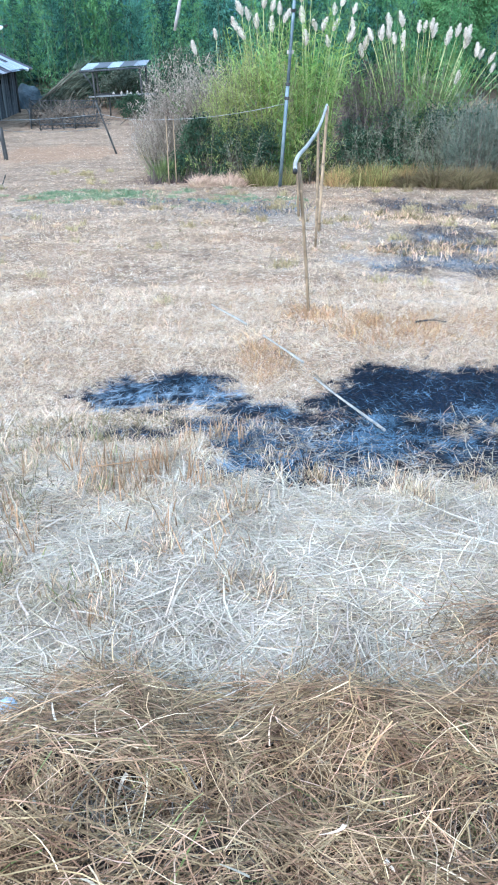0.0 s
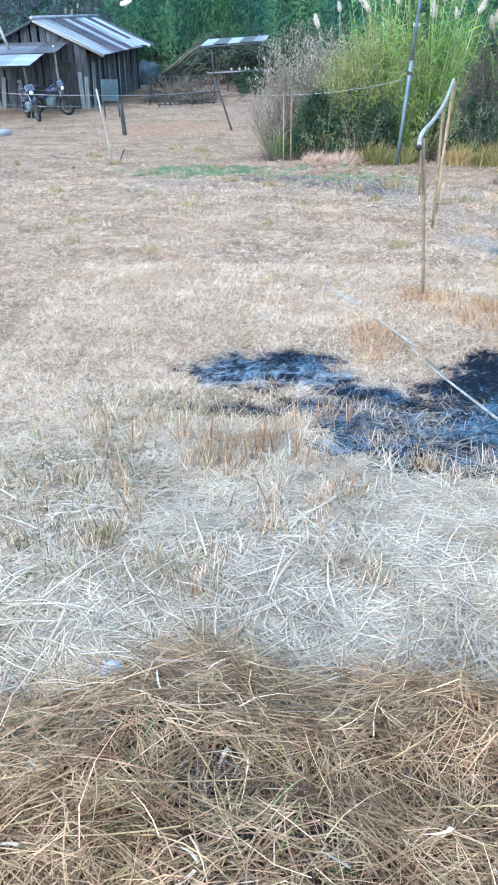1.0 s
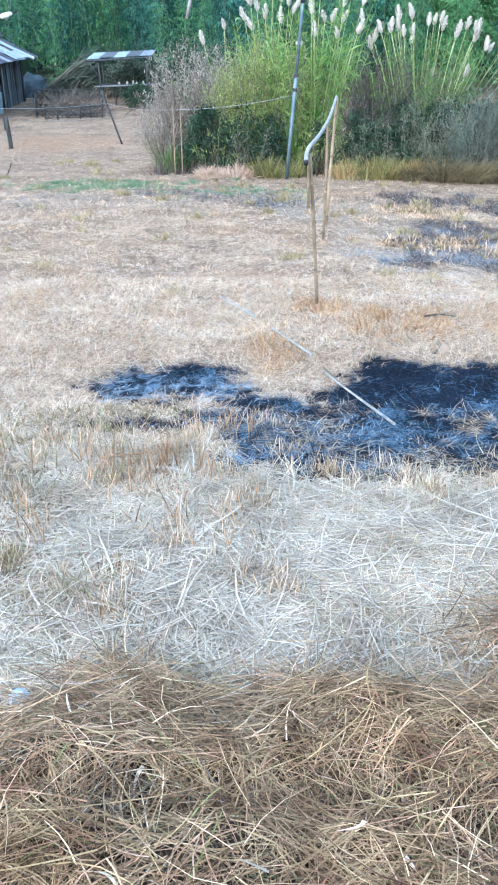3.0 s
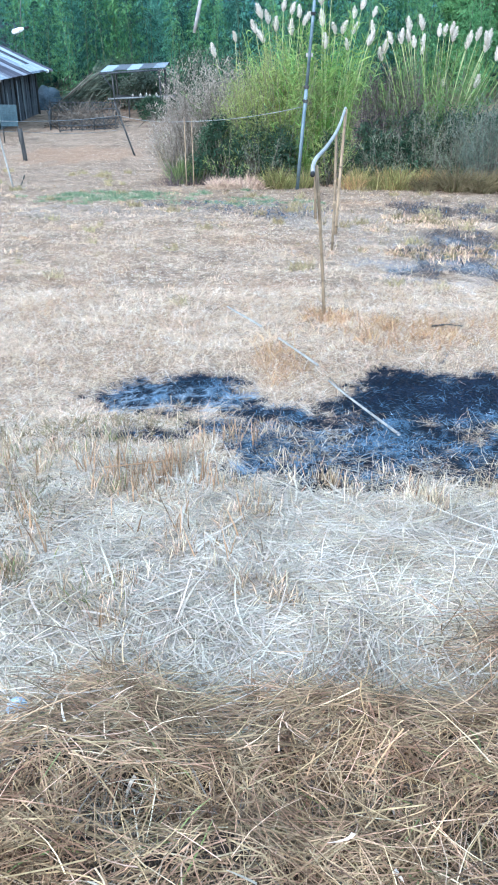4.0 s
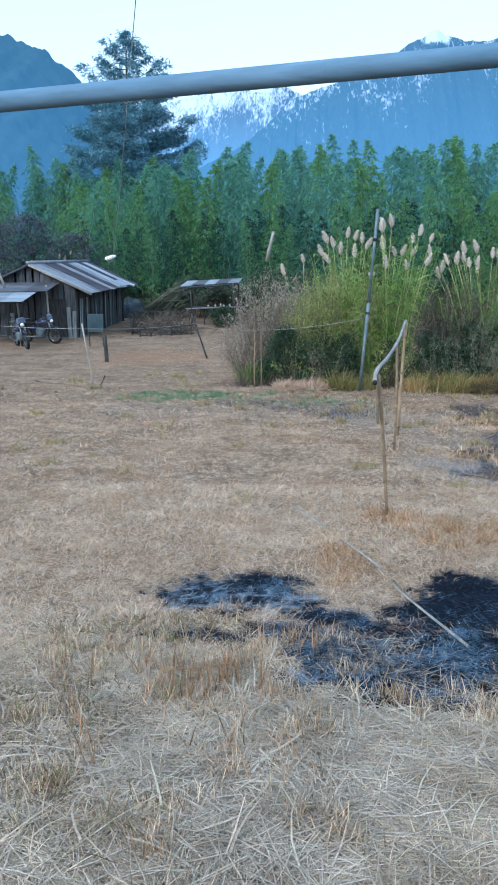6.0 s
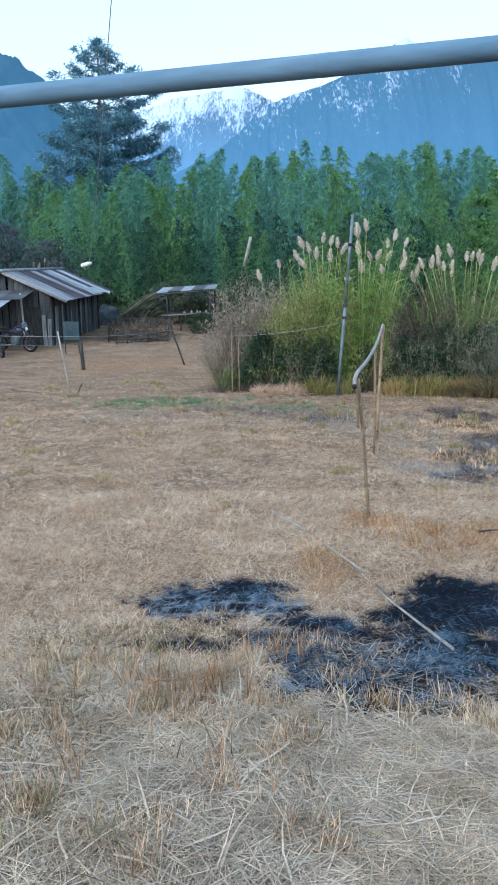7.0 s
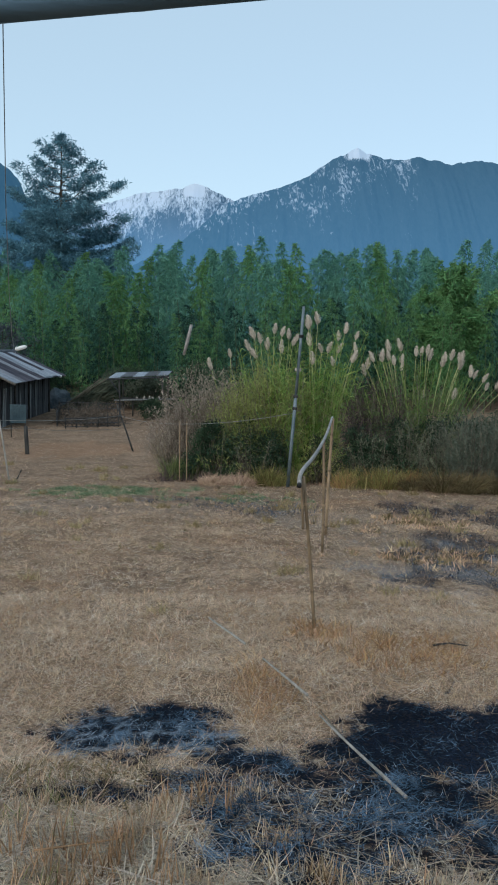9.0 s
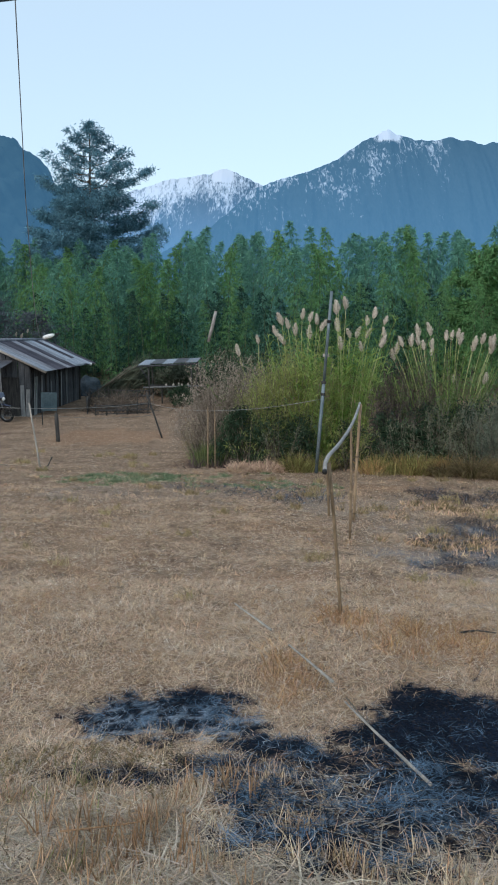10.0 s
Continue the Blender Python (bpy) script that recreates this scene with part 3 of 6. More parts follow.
# ---- trees ----
def bamboo_mesh(seed, height, whorls=58, per=11, first=.12, big=1.0):
    """A tall feathery bamboo: a nodding culm with whorls of arching branches and hanging leaves."""
    r = np.random.default_rng(seed)
    s = np.linspace(0, 1, 11)
    bend = r.normal(size=2) * .07 * height
    line = np.stack([bend[0] * s ** 3, bend[1] * s ** 3, height * (s - .06 * s ** 6)], -1)
    culm = tubes([line], [np.linspace(.05, .004, 11)], 6)
    pieces = []
    for h in np.linspace(first, .995, whorls) + r.normal(size=whorls) * .006:
        base = np.array([np.interp(h, s, line[:, k]) for k in range(3)])
        reach = float(np.interp(h, [0, .15, .35, .6, .8, .92, 1], [.8, 1.15, 1.5, 1.35, .9, .45, .1]))
        az0 = r.uniform(0, 6.28)
        for j in range(3):
            az, L = az0 + j * 2.1 + r.normal() * .45, reach * r.uniform(.55, 1.12)
            q = r.beta(1.7, 1.1, per)
            out = np.array([math.cos(az), math.sin(az), 0])
            p = base + out * L * q[:, None] + r.normal(size=(per, 3)) * .05
            p[:, 2] += L * (.85 * q - .8 * q ** 2.2)
            lw = r.normal(size=(per, 3)) * .42 + out * .75 + np.array([0, 0, -.75 + .9 * h ** 4])
            pieces.append(strips(p, lw, big * r.uniform(.15, .32, per) * (1.0 - .35 * h ** 3), big * r.uniform(.035, .066, per), .2, 1, taper=.1))
    return mesh_np("culm", *culm), mesh_np("foliage", *joined(pieces))


def bamboo_forest():
    near, back = [], []
    r = np.random.default_rng(21)
    for k in range(6):
        c, f = bamboo_mesh(100 + k, 10.0, 64, 13, .1, .8)
        c2, g = bamboo_mesh(140 + k, 10.0, 52, 13, .14, 1.32)
        smooth(c).materials.append(M_CULM)
        smooth(c2).materials.append(M_CULM)
        for mesh, pile, culm in ((f, near, c), (g, back, c2)):
            kinds = []
            for m in (M_BAMBOO_LEAF, M_BAMBOO_SHADE, M_BAMBOO_HAZE):
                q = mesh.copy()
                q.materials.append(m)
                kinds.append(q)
            pile.append((culm, kinds))
    spots = []
    for row, (y0, step) in enumerate(((41, 1.15), (44, 1.0), (47.5, 1.3), (51, 1.05), (55, .95), (60, 2.2))):
        x = -26.0
        while x < 34:
            x += step * r.uniform(.65, 1.35)
            y = y0 + r.uniform(-1.6, 1.6)
            if row == 0 and not (-11.3 < x < -8.9 or -7.9 < x < -6.3 or -3.1 < x < .9 or 2.3 < x < 3.6 or 5.6 < x < 7.4 or x > 9.3):
                continue
            if x < -14.5 and row < 4:
                continue
            top = 8.5 + .6 * math.sin(x * .21 + 1.0) + .9 * math.sin(x * 1.1 + row * 2.1) * .6 + .09 * max(x - 4, 0) + r.uniform(-.7, .6)
            top = top * (y + .5) / 50 + (1 - (y + .5) / 50) * 2.0
            low = (1, .66, .9, 1, 1, 1)[row] if row else (.62 if -3.1 < x < .9 else .9 if x < -8.5 else .74)
            spots.append((x, y, (top + 1.2) * low, row))
    for x, y, h, row in spots:
        c, kinds = (near if row < 2 else back)[r.integers(6)]
        # Row 1 wears the shade colour; rows 2 to 5 mix in haze blue.
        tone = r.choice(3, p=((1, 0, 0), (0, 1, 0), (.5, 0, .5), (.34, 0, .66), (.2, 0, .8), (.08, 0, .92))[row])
        wide = r.uniform(.88, 1.12) * (.9 if row else .74)
        e = thing("bamboo", "tall feathery green bamboo in the dense grove", "bamboo", "bamboo grove",
                  at=pose(x, y, gz(x, y) - .05, 0, 0, r.uniform(0, 360)) @ Matrix.Diagonal((wide * (h / 10) ** .5,) * 2 + (h / 10, 1)))
        part("culm", c, None, e)
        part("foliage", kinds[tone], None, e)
    # Added backing: shade-coloured bushes close the gaps behind the bamboo.
    first = shrub(-27, 64, 2.6, 1.6, 4.6, 190, M_BAMBOO_SHADE, "undergrowth added as dark backing behind the bamboo grove", 1900, .5, 30, 60, "undergrowth")
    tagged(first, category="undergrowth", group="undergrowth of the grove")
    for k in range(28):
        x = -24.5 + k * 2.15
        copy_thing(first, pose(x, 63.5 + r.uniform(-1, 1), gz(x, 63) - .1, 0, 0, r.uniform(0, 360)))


def broadleaf(name, label, x, y, height, spread, material, seed, leaf=.22, n_limb=26, per=260, first=.25, category="tree"):
    """A tapered trunk with limbs and an open crown of many small leaf clumps."""
    r = np.random.default_rng(seed)
    e = thing(name, label, category, at=pose(x, y, gz(x, y) - .05))
    s = np.linspace(0, 1, 8)
    trunk = np.stack([.03 * height * np.sin(s * 2 + seed) * s, .02 * height * np.sin(s * 3) * s, height * s * .98], -1)
    part("trunk", smooth(mesh_np("trunk", *tubes([trunk], [np.linspace(height * .02, height * .002, 8)], 8))), M_BARK, e)
    lines, radii, leaves = [], [], []
    for k in range(n_limb):
        h = first + (1 - first) * (k + r.uniform(0, .8)) / n_limb
        p0 = np.array([np.interp(h, s, trunk[:, q]) for q in range(3)])
        az = k * 2.4 + r.normal() * .4
        prof = math.sin(math.pi * min(1, .12 + .9 * (h - first) / (1 - first))) ** .6
        L = spread * prof * r.uniform(.55, 1.1)
        q = np.linspace(0, 1, 5)[:, None]
        way = np.array([math.cos(az), math.sin(az), .75])
        line = p0 + way * L * q + np.array([0, 0, -.1 * L]) * q ** 2
        lines.append(line)
        radii.append(np.linspace(height * .005, height * .001, 5))
        for c0 in range(6):
            t = r.uniform(.3, 1.05)
            m = int(per * (.35 + prof) / 6)
            c = np.array([np.interp(t, np.linspace(0, 1, 5), line[:, z]) for z in range(3)])
            rad = .2 * spread * (.45 + .55 * prof) * r.uniform(.5, 1.1)
            c = c + r.normal(size=3) * rad * .5 + r.normal(size=(m, 3)) * rad * np.array([.6, .6, .45])
            lw = r.normal(size=(m, 3)) + way * .5 + np.array([0, 0, -.25])
            leaves.append(strips(c, lw, leaf * r.uniform(.7, 1.4, m), leaf * .4 * r.uniform(.7, 1.3, m), .2, 1, taper=.3))
    part("limb", mesh_np("limb", *tubes(lines, radii, 5)), M_BARK, e)
    part("crown", mesh_np("crown", *joined(leaves)), material, e)
    return e


def conifer(x, y, height, label, seed, n_limb=84, reach=1.0):
    """A tall open conifer: level limbs that sweep up at their tips, with loose tufts on their outer half and gaps of sky between."""
    r = np.random.default_rng(seed)
    e = thing("conifer_tree", label, "tree", at=pose(x, y, gz(x, y) - .05))
    s = np.linspace(0, 1, 10)
    trunk = np.stack([.012 * height * np.sin(s * 3 + seed) * s, .01 * height * np.sin(s * 4) * s, height * s], -1)
    part("trunk", smooth(mesh_np("trunk", *tubes([trunk], [np.linspace(height * .017, height * .0015, 10)], 8))), M_BARK, e)
    lines, radii, tufts_ = [], [], []
    for k in range(n_limb):
        d = height * (.9 * (k + r.uniform(0, .9)) / n_limb) ** 1.12
        h = 1 - d / height
        p0 = np.array([np.interp(h, s, trunk[:, q]) for q in range(3)])
        az = k * 2.399 + r.normal() * .25
        L = reach * float(np.interp(d, [0, .8, 1.6, 3.3, 4.5, 9, 12, 18], [.06, .4, 1.6, 3.1, 4.5, 5.8, 5.9, 5.0])) * r.uniform(.68, 1.08)
        q = np.linspace(0, 1, 6)[:, None]
        out = np.array([math.cos(az), math.sin(az), 0])
        lift = float(np.interp(d, [0, 2, 6, 14], [.75, .42, .12, -.1]))
        line = p0 + out * L * q + np.array([0, 0, L]) * (lift * q - .22 * q * (1 - q) * 2 + .10 * q ** 3)
        lines.append(line)
        radii.append(np.linspace(.012 + .012 * L, .006, 6))
        n = 2 + int((3.8 if d < 4.5 else 9.0) * L)
        for c0 in range(n):
            t = r.uniform(.12, 1.0) ** (.6 if d < 5 else .8)
            c = np.array([np.interp(t, q[:, 0], line[:, z]) for z in range(3)])
            side = np.array([-out[1], out[0], 0]) * r.normal() * .24 * L * (1.1 - t * .6)
            m = int(r.integers(24, 40) * (1 + .2 * (d > 5)))
            rad = r.uniform(.13, .26) * (1 + .25 * (d > 5))
            c = c + side + r.normal(size=(m, 3)) * rad * np.array([1, 1, .55])
            lw = r.normal(size=(m, 3)) * .7 + out * .55 + np.array([0, 0, .25])
            tufts_.append(strips(c, lw, r.uniform(.16, .36, m), r.uniform(.045, .085, m), .25, 1, taper=.25))
    part("limb", mesh_np("limb", *tubes(lines, radii, 5)), M_BARK, e)
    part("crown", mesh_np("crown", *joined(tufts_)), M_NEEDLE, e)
    return e


# ---- reeds and shrubs ----
def plume_mesh(seed):
    r = np.random.default_rng(seed)
    n = 190
    t = r.uniform(0, 1, n)
    az = r.uniform(0, 6.28, n)
    rad = .055 * np.sin(np.pi * np.clip(t * .9 + .07, 0, 1)) ** .8 * r.uniform(.3, 1, n)
    base = np.stack([rad * np.cos(az) + .05 * t * t, rad * np.sin(az), t * .40], -1)
    way = np.stack([np.cos(az) * .34, np.sin(az) * .34, np.ones(n)], -1)
    a = strips(base, way, r.uniform(.06, .12, n) * (1.1 - .55 * t), .013, .15, 1, taper=.12)
    s = np.linspace(0, 1, 6)
    b = tubes([np.stack([.05 * s * s, s * 0, s * .43], -1)], [.033 * np.sin(np.pi * (s * .9 + .05)) + .003], 6)
    return mesh_np("plume", *joined([a, b]))


PLUMES = [plume_mesh(k) for k in range(5)]
for p in PLUMES:
    p.materials.append(M_PLUME)


def reed_clump(x, y, rx, ry, height, n, plumes, seed, label, fan=.22, per=26, material=None):
    """Many leafy culms fanning from one root, with short drooping leaves along them and plumes on stalks of their own."""
    r = np.random.default_rng(seed)
    z = gz(x, y)
    e = thing("reed_clump", label, "reeds", at=pose(x, y, z))
    heads = np.stack([r.uniform(-1, 1, 9) * rx, r.uniform(-1, 1, 9) * ry], -1)
    culms, radii, B, W, S = [], [], [], [], []
    for k in range(n):
        foot = np.append(heads[r.integers(9)] + r.normal(size=2) * .09, -.03)
        H = height * r.uniform(.62, 1.0) * (1 - .2 * (foot[0] / rx) ** 2)
        top = foot + np.array([foot[0] / rx * fan * H + r.normal() * .12 * H, r.normal() * .12 * H, H])
        q = np.linspace(0, 1, 6)[:, None]
        line = foot + (top - foot) * q + np.array([np.sign(foot[0]) * .05 * H, 0, 0]) * q ** 3
        culms.append(line)
        radii.append(np.linspace(.008, .003, 6))
        t = r.uniform(.08, 1.0, per)
        B.append(np.stack([np.interp(t, q[:, 0], line[:, c]) for c in range(3)], -1))
        az = r.uniform(0, 6.28, per)
        W.append(np.stack([np.cos(az), np.sin(az), r.uniform(.5, 1.7, per)], -1))
        S.append(r.uniform(.2, .52, per) * (1.15 - .4 * t))
    part("stem", mesh_np("stem", *tubes(culms, radii, 4)), M_REED, e)
    B, W, S = np.concatenate(B), np.concatenate(W), np.concatenate(S)
    m = len(B)
    part("foliage", mesh_np("foliage", *strips(B, W, S, r.uniform(.008, .018, m), r.uniform(.2, .95, m), 3, taper=.08, bend=r.normal(size=m) * .15)), material or M_REED, e)
    m = n
    b2 = np.stack([r.normal(size=m) * rx * .62, r.normal(size=m) * ry * .6, np.zeros(m)], -1)
    way2 = np.stack([r.normal(size=m) * .35, r.normal(size=m) * .35, np.ones(m)], -1)
    part("dry_foliage", mesh_np("dry_foliage", *strips(b2, way2, height * r.uniform(.2, .6, m), r.uniform(.010, .02, m), r.uniform(.05, .4, m), 4, taper=.08)), M_REED_DRY, e, "dry straw-coloured leaves")
    for k, (px, pz) in enumerate(plumes):
        dy = r.uniform(-.35, .35)
        size = r.uniform(.62, .92)
        lean = (px - x) * 13 / max(rx, .6) + r.normal() * 7
        top = np.array([px - x - .12 * math.sin(math.radians(lean)), dy, pz - .14 - z])
        foot = np.array([(px - x) * .45 + r.normal() * .1, dy * .4, 0])
        s = np.linspace(0, 1, 6)[:, None]
        line = foot + (top - foot) * s + np.array([-(px - x) * .12, 0, .05]) * np.sin(s * math.pi)
        part("stalk", mesh_np("stalk", *tubes([line], [np.linspace(.010, .005, 6)], 5)), M_STALK, e)
        part("plume", PLUMES[k % 5], None, e, at=pose(*top, r.normal() * 10, lean, 0) @ pose(0, 0, 0, 0, 0, r.uniform(0, 360)) @ Matrix.Diagonal((size * 1.3, size * 1.3, size * .8, 1)))
    return e


def spray(x, y, rx, ry, height, seed, material, label, n=110, per=60, leaf=.085, fan=.35, first=.3, name="shrub"):
    """A feathery shrub: thin stems fanning out, each with a loose upward spray along its upper part."""
    r = np.random.default_rng(seed)
    e = thing(name, label, "shrub", at=pose(x, y, gz(x, y)))
    lines, radii, B, W = [], [], [], []
    for k in range(n):
        u, v = r.uniform(-1, 1), r.uniform(-1, 1)
        foot = np.array([u * rx * .45, v * ry * .45, -.03])
        H = height * r.uniform(.45, 1.05) * (1 - .3 * u * u)
        top = foot + np.array([u * (rx * .55 + fan * H * .5) + r.normal() * .07 * H, v * ry * .55, H])
        q = np.linspace(0, 1, 5)[:, None]
        line = foot + (top - foot) * q + r.normal(size=3) * np.array([.06, .06, 0]) * H * np.sin(q * 3.14)
        lines.append(line)
        radii.append(np.linspace(.006, .002, 5))
        t = first + (1 - first) * r.beta(1.5, 1.0, per)
        spread = .16 * (1.12 - t) + .018
        B.append(np.stack([np.interp(t, q[:, 0], line[:, c]) for c in range(3)], -1) + r.normal(size=(per, 3)) * spread[:, None] * np.array([1, 1, .7]))
        W.append(r.normal(size=(per, 3)) * .55 + unit(top - foot) * .9)
    part("branchwork", mesh_np("branchwork", *tubes(lines, radii, 4)), M_TWIG, e, "thin greyish stems")
    B, W = np.concatenate(B), np.concatenate(W)
    B[:, 2] = np.maximum(B[:, 2], .02)
    m = len(B)
    part("crown", mesh_np("crown", *strips(B, W, leaf * r.uniform(.5, 1.6, m), leaf * r.uniform(.07, .17, m), r.uniform(0, .4, m), 1, taper=.2)), material, e)
    return e


def shrub(x, y, rx, ry, height, seed, material, label, n=5200, leaf=.06, stems=60, clumps=46, name="shrub"):
    """A leafy bush: stems that end in separate clumps of leaves, with dark hollows between the clumps."""
    r = np.random.default_rng(seed)
    e = thing(name, label, "shrub", at=pose(x, y, gz(x, y)))
    az, el = r.uniform(0, 6.28, clumps), r.uniform(.0, 1.5, clumps)
    rad = r.uniform(.6, 1.08, clumps)
    C = np.stack([np.cos(az) * np.cos(el) * rx * rad, np.sin(az) * np.cos(el) * ry * rad, (.18 + .82 * np.sin(el)) * height * rad * .92], -1)
    lines, radii = [], []
    for k in range(stems):
        tip = C[k % clumps] + r.normal(size=3) * .05
        q = np.linspace(0, 1, 4)[:, None]
        foot = np.array([r.normal() * rx * .3, r.normal() * ry * .3, -.02])
        lines.append(foot + (tip - foot) * q + np.array([0, 0, .1 * height]) * np.sin(q * 3.14) + r.normal(size=(4, 3)) * .03)
        radii.append(np.linspace(.012, .003, 4))
    part("branchwork", mesh_np("branchwork", *tubes(lines, radii, 4)), M_TWIG, e, "thin greyish stems")
    own = r.integers(0, clumps, n)
    size = r.uniform(.5, 1.3, clumps)[own] * .115 * (rx + ry + height) / 2.2
    c = C[own] + r.normal(size=(n, 3)) * size[:, None] * np.array([1, 1, .75])
    c[:, 2] = np.abs(c[:, 2]) + .02
    lw = r.normal(size=(n, 3)) + unit(c * np.array([1 / rx, 1 / ry, .6 / height])) * .8
    part("crown", mesh_np("crown", *strips(c, lw, leaf * r.uniform(.6, 1.7, n), leaf * r.uniform(.25, .5, n), .2, 1, taper=.35)), material, e)
    return e


bamboo_forest()
conifer(-12.85, 60, 19.45, "tall conifer with open upswept limbs, haze blue in its colour", 5, 96)
conifer(-18.3, 66, 11.5, "smaller conifer beside the tall one, haze blue in its colour", 8, 60, .9)
broadleaf("broadleaf_tree", "round-headed light green tree before the bamboo", 13.3, 43, 8.3, 2.3, M_BAMBOO_LEAF, 12, .24, 34, 420, .12)
for x, y, h, w in ((-12.8, 37, 5.2, 2.2), (-11.3, 39, 4.4, 1.9), (-14.4, 35, 5.0, 2.4), (-16.2, 37, 5.4, 2.8)):
    broadleaf("bare_shrub_tree", "leafless grey-brown thicket behind the shack", x, y, h, w, M_THICKET, int(50 - x * 10), .12, 26, 190, .05)


# plumes: place along the thicket and height of their middle
TALL = [(.91, 2.2), (1.01, 2.45), (1.05, 2.03), (1.18, 2.37), (1.31, 2.23), (1.5, 2.59), (1.65, 2.53), (1.64, 2.17), (1.83, 2.48), (1.93, 2.34), (2.25, 2.77), (2.39, 2.8), (2.18, 2.69),
        (2.27, 2.33), (2.46, 2.19), (2.28, 1.94), (2.7, 2.19), (2.73, 1.91), (2.9, 2.47), (2.92, 2.19), (3.03, 2.62), (3.29, 2.49), (3.25, 2.22), (3.17, 2.0), (2.99, .89)]
DROOPED = [(3.48, 1.71), (3.56, 1.85), (3.61, 2.02), (3.83, 2.03), (4.06, 2.24), (4.11, 1.96), (4.02, 2.05), (4.33, 2.27), (4.26, 1.99), (4.41, 1.82), (4.66, 2.16), (4.87, 2.21), (4.97, 2.07), (4.8, 2.17),
           (5.18, 1.94), (5.34, 2.07), (5.45, 2.09), (5.55, 2.03), (5.8, 2.06), (5.66, 1.88), (5.95, 1.72), (6.08, 1.68), (6.22, 1.61), (6.34, 1.43), (6.59, 1.47), (6.77, 1.47), (4.9, 1.16), (5.5, 1.22), (5.6, 1.26), (4.8, .69), (4.06, .26)]
reed_clump(2.4, 16.1, .55, .4, 3.4, 120, TALL[10:], 3, "tall bright green reed clump with pale feathery plumes", .16, 44)
reed_clump(1.5, 16.5, .5, .4, 3.25, 48, TALL[:10], 7, "yellow-green reed clump with pale feathery plumes", .2, 30)
reed_clump(.75, 16.6, .35, .4, 2.5, 26, [(.04, 1.76), (.51, 2.03)], 4, "olive reeds leaning out of dry shrubs", .4)
reed_clump(4.7, 16.4, .85, .5, 3.0, 130, DROOPED, 5, "green reed clump with drooping pale plumes", .3, 30, M_REED_DEEP)
reed_clump(-11.5, 38, .5, .4, 2.6, 24, [(-11.25, 2.2), (-11.75, 2.0), (-11.5, 1.9)], 6, "small dry reed clump with few plumes behind the shack")
for x, y, rx, ry, h, m, lab, n, per in (
        (-.72, 16.9, .42, .4, 1.95, M_FEATHER, "dry pinkish-grey feathery shrub with thin stems", 90, 60),
        (-.3, 16.7, .45, .4, 2.55, M_FEATHER, "dry pinkish-grey feathery shrub with thin stems", 110, 60),
        (.15, 16.6, .42, .4, 2.45, M_FEATHER, "dry pinkish-grey feathery shrub with thin stems", 110, 60),
        (.58, 16.6, .42, .4, 2.55, M_FEATHER, "dry greyish feathery shrub behind the dark bush", 100, 60),
        (.78, 16.05, .42, .35, 2.3, M_OLIVE, "olive-yellow feathery bush before the reeds", 110, 64),
        (1.15, 15.95, .45, .35, 2.7, M_OLIVE, "olive-yellow feathery bush before the reeds", 150, 66),
        (1.55, 15.9, .42, .35, 2.75, M_OLIVE, "olive-yellow feathery bush before the reeds", 130, 66),
        (4.6, 16.2, .7, .4, 2.55, M_REED_DEEP, "green feathery bush among the drooping reeds", 150, 60),
        (3.75, 16.2, .45, .4, 2.55, M_SHRUB_BROWN, "dark purplish-brown shrub beside the reeds", 130, 70),
        (3.35, 15.9, .35, .4, 1.9, M_SHRUB_BROWN, "dark purplish-brown shrub beside the reeds", 70, 64),
        (4.35, 15.6, .4, .35, 1.6, M_SHRUB_GREY, "grey-green sprigs over the dark shrubs", 40, 46),
        (3.55, 15.35, .35, .3, 1.15, M_SHRUB_GREY, "grey-green sprigs over the dark shrubs", 28, 44),
        (5.0, 15.3, .5, .35, 1.35, M_SHRUB_GREY, "grey-green sprigs over the dark shrubs", 44, 46),
        (5.7, 15.2, .6, .45, 1.75, M_GREYGREEN, "soft grey-green bush at the thicket's end", 150, 64),
        (6.5, 15.3, .6, .5, 1.8, M_GREYGREEN, "soft grey-green bush at the thicket's end", 140, 60),
        (7.3, 15.4, .6, .5, 1.7, M_GREYGREEN, "soft grey-green bush at the thicket's end", 110, 56),
        (.35, 15.35, .3, .2, 1.25, M_OLIVE, "thin olive sprigs before the dark bush", 9, 30),
        (.95, 15.35, .3, .2, 1.3, M_SHRUB_GREY, "thin grey sprigs before the dark bush", 10, 30),
        (2.5, 15.4, .4, .25, 1.3, M_OLIVE, "thin yellow-green sprigs under the reeds", 22, 36),
        (-.9, 18.2, .4, .5, 1.1, M_REED_DRY, "low yellowish bush at the thicket's edge", 50, 40)):
    spray(x, y, rx, ry, h, int(x * 10 + 50), m, lab, n, per)
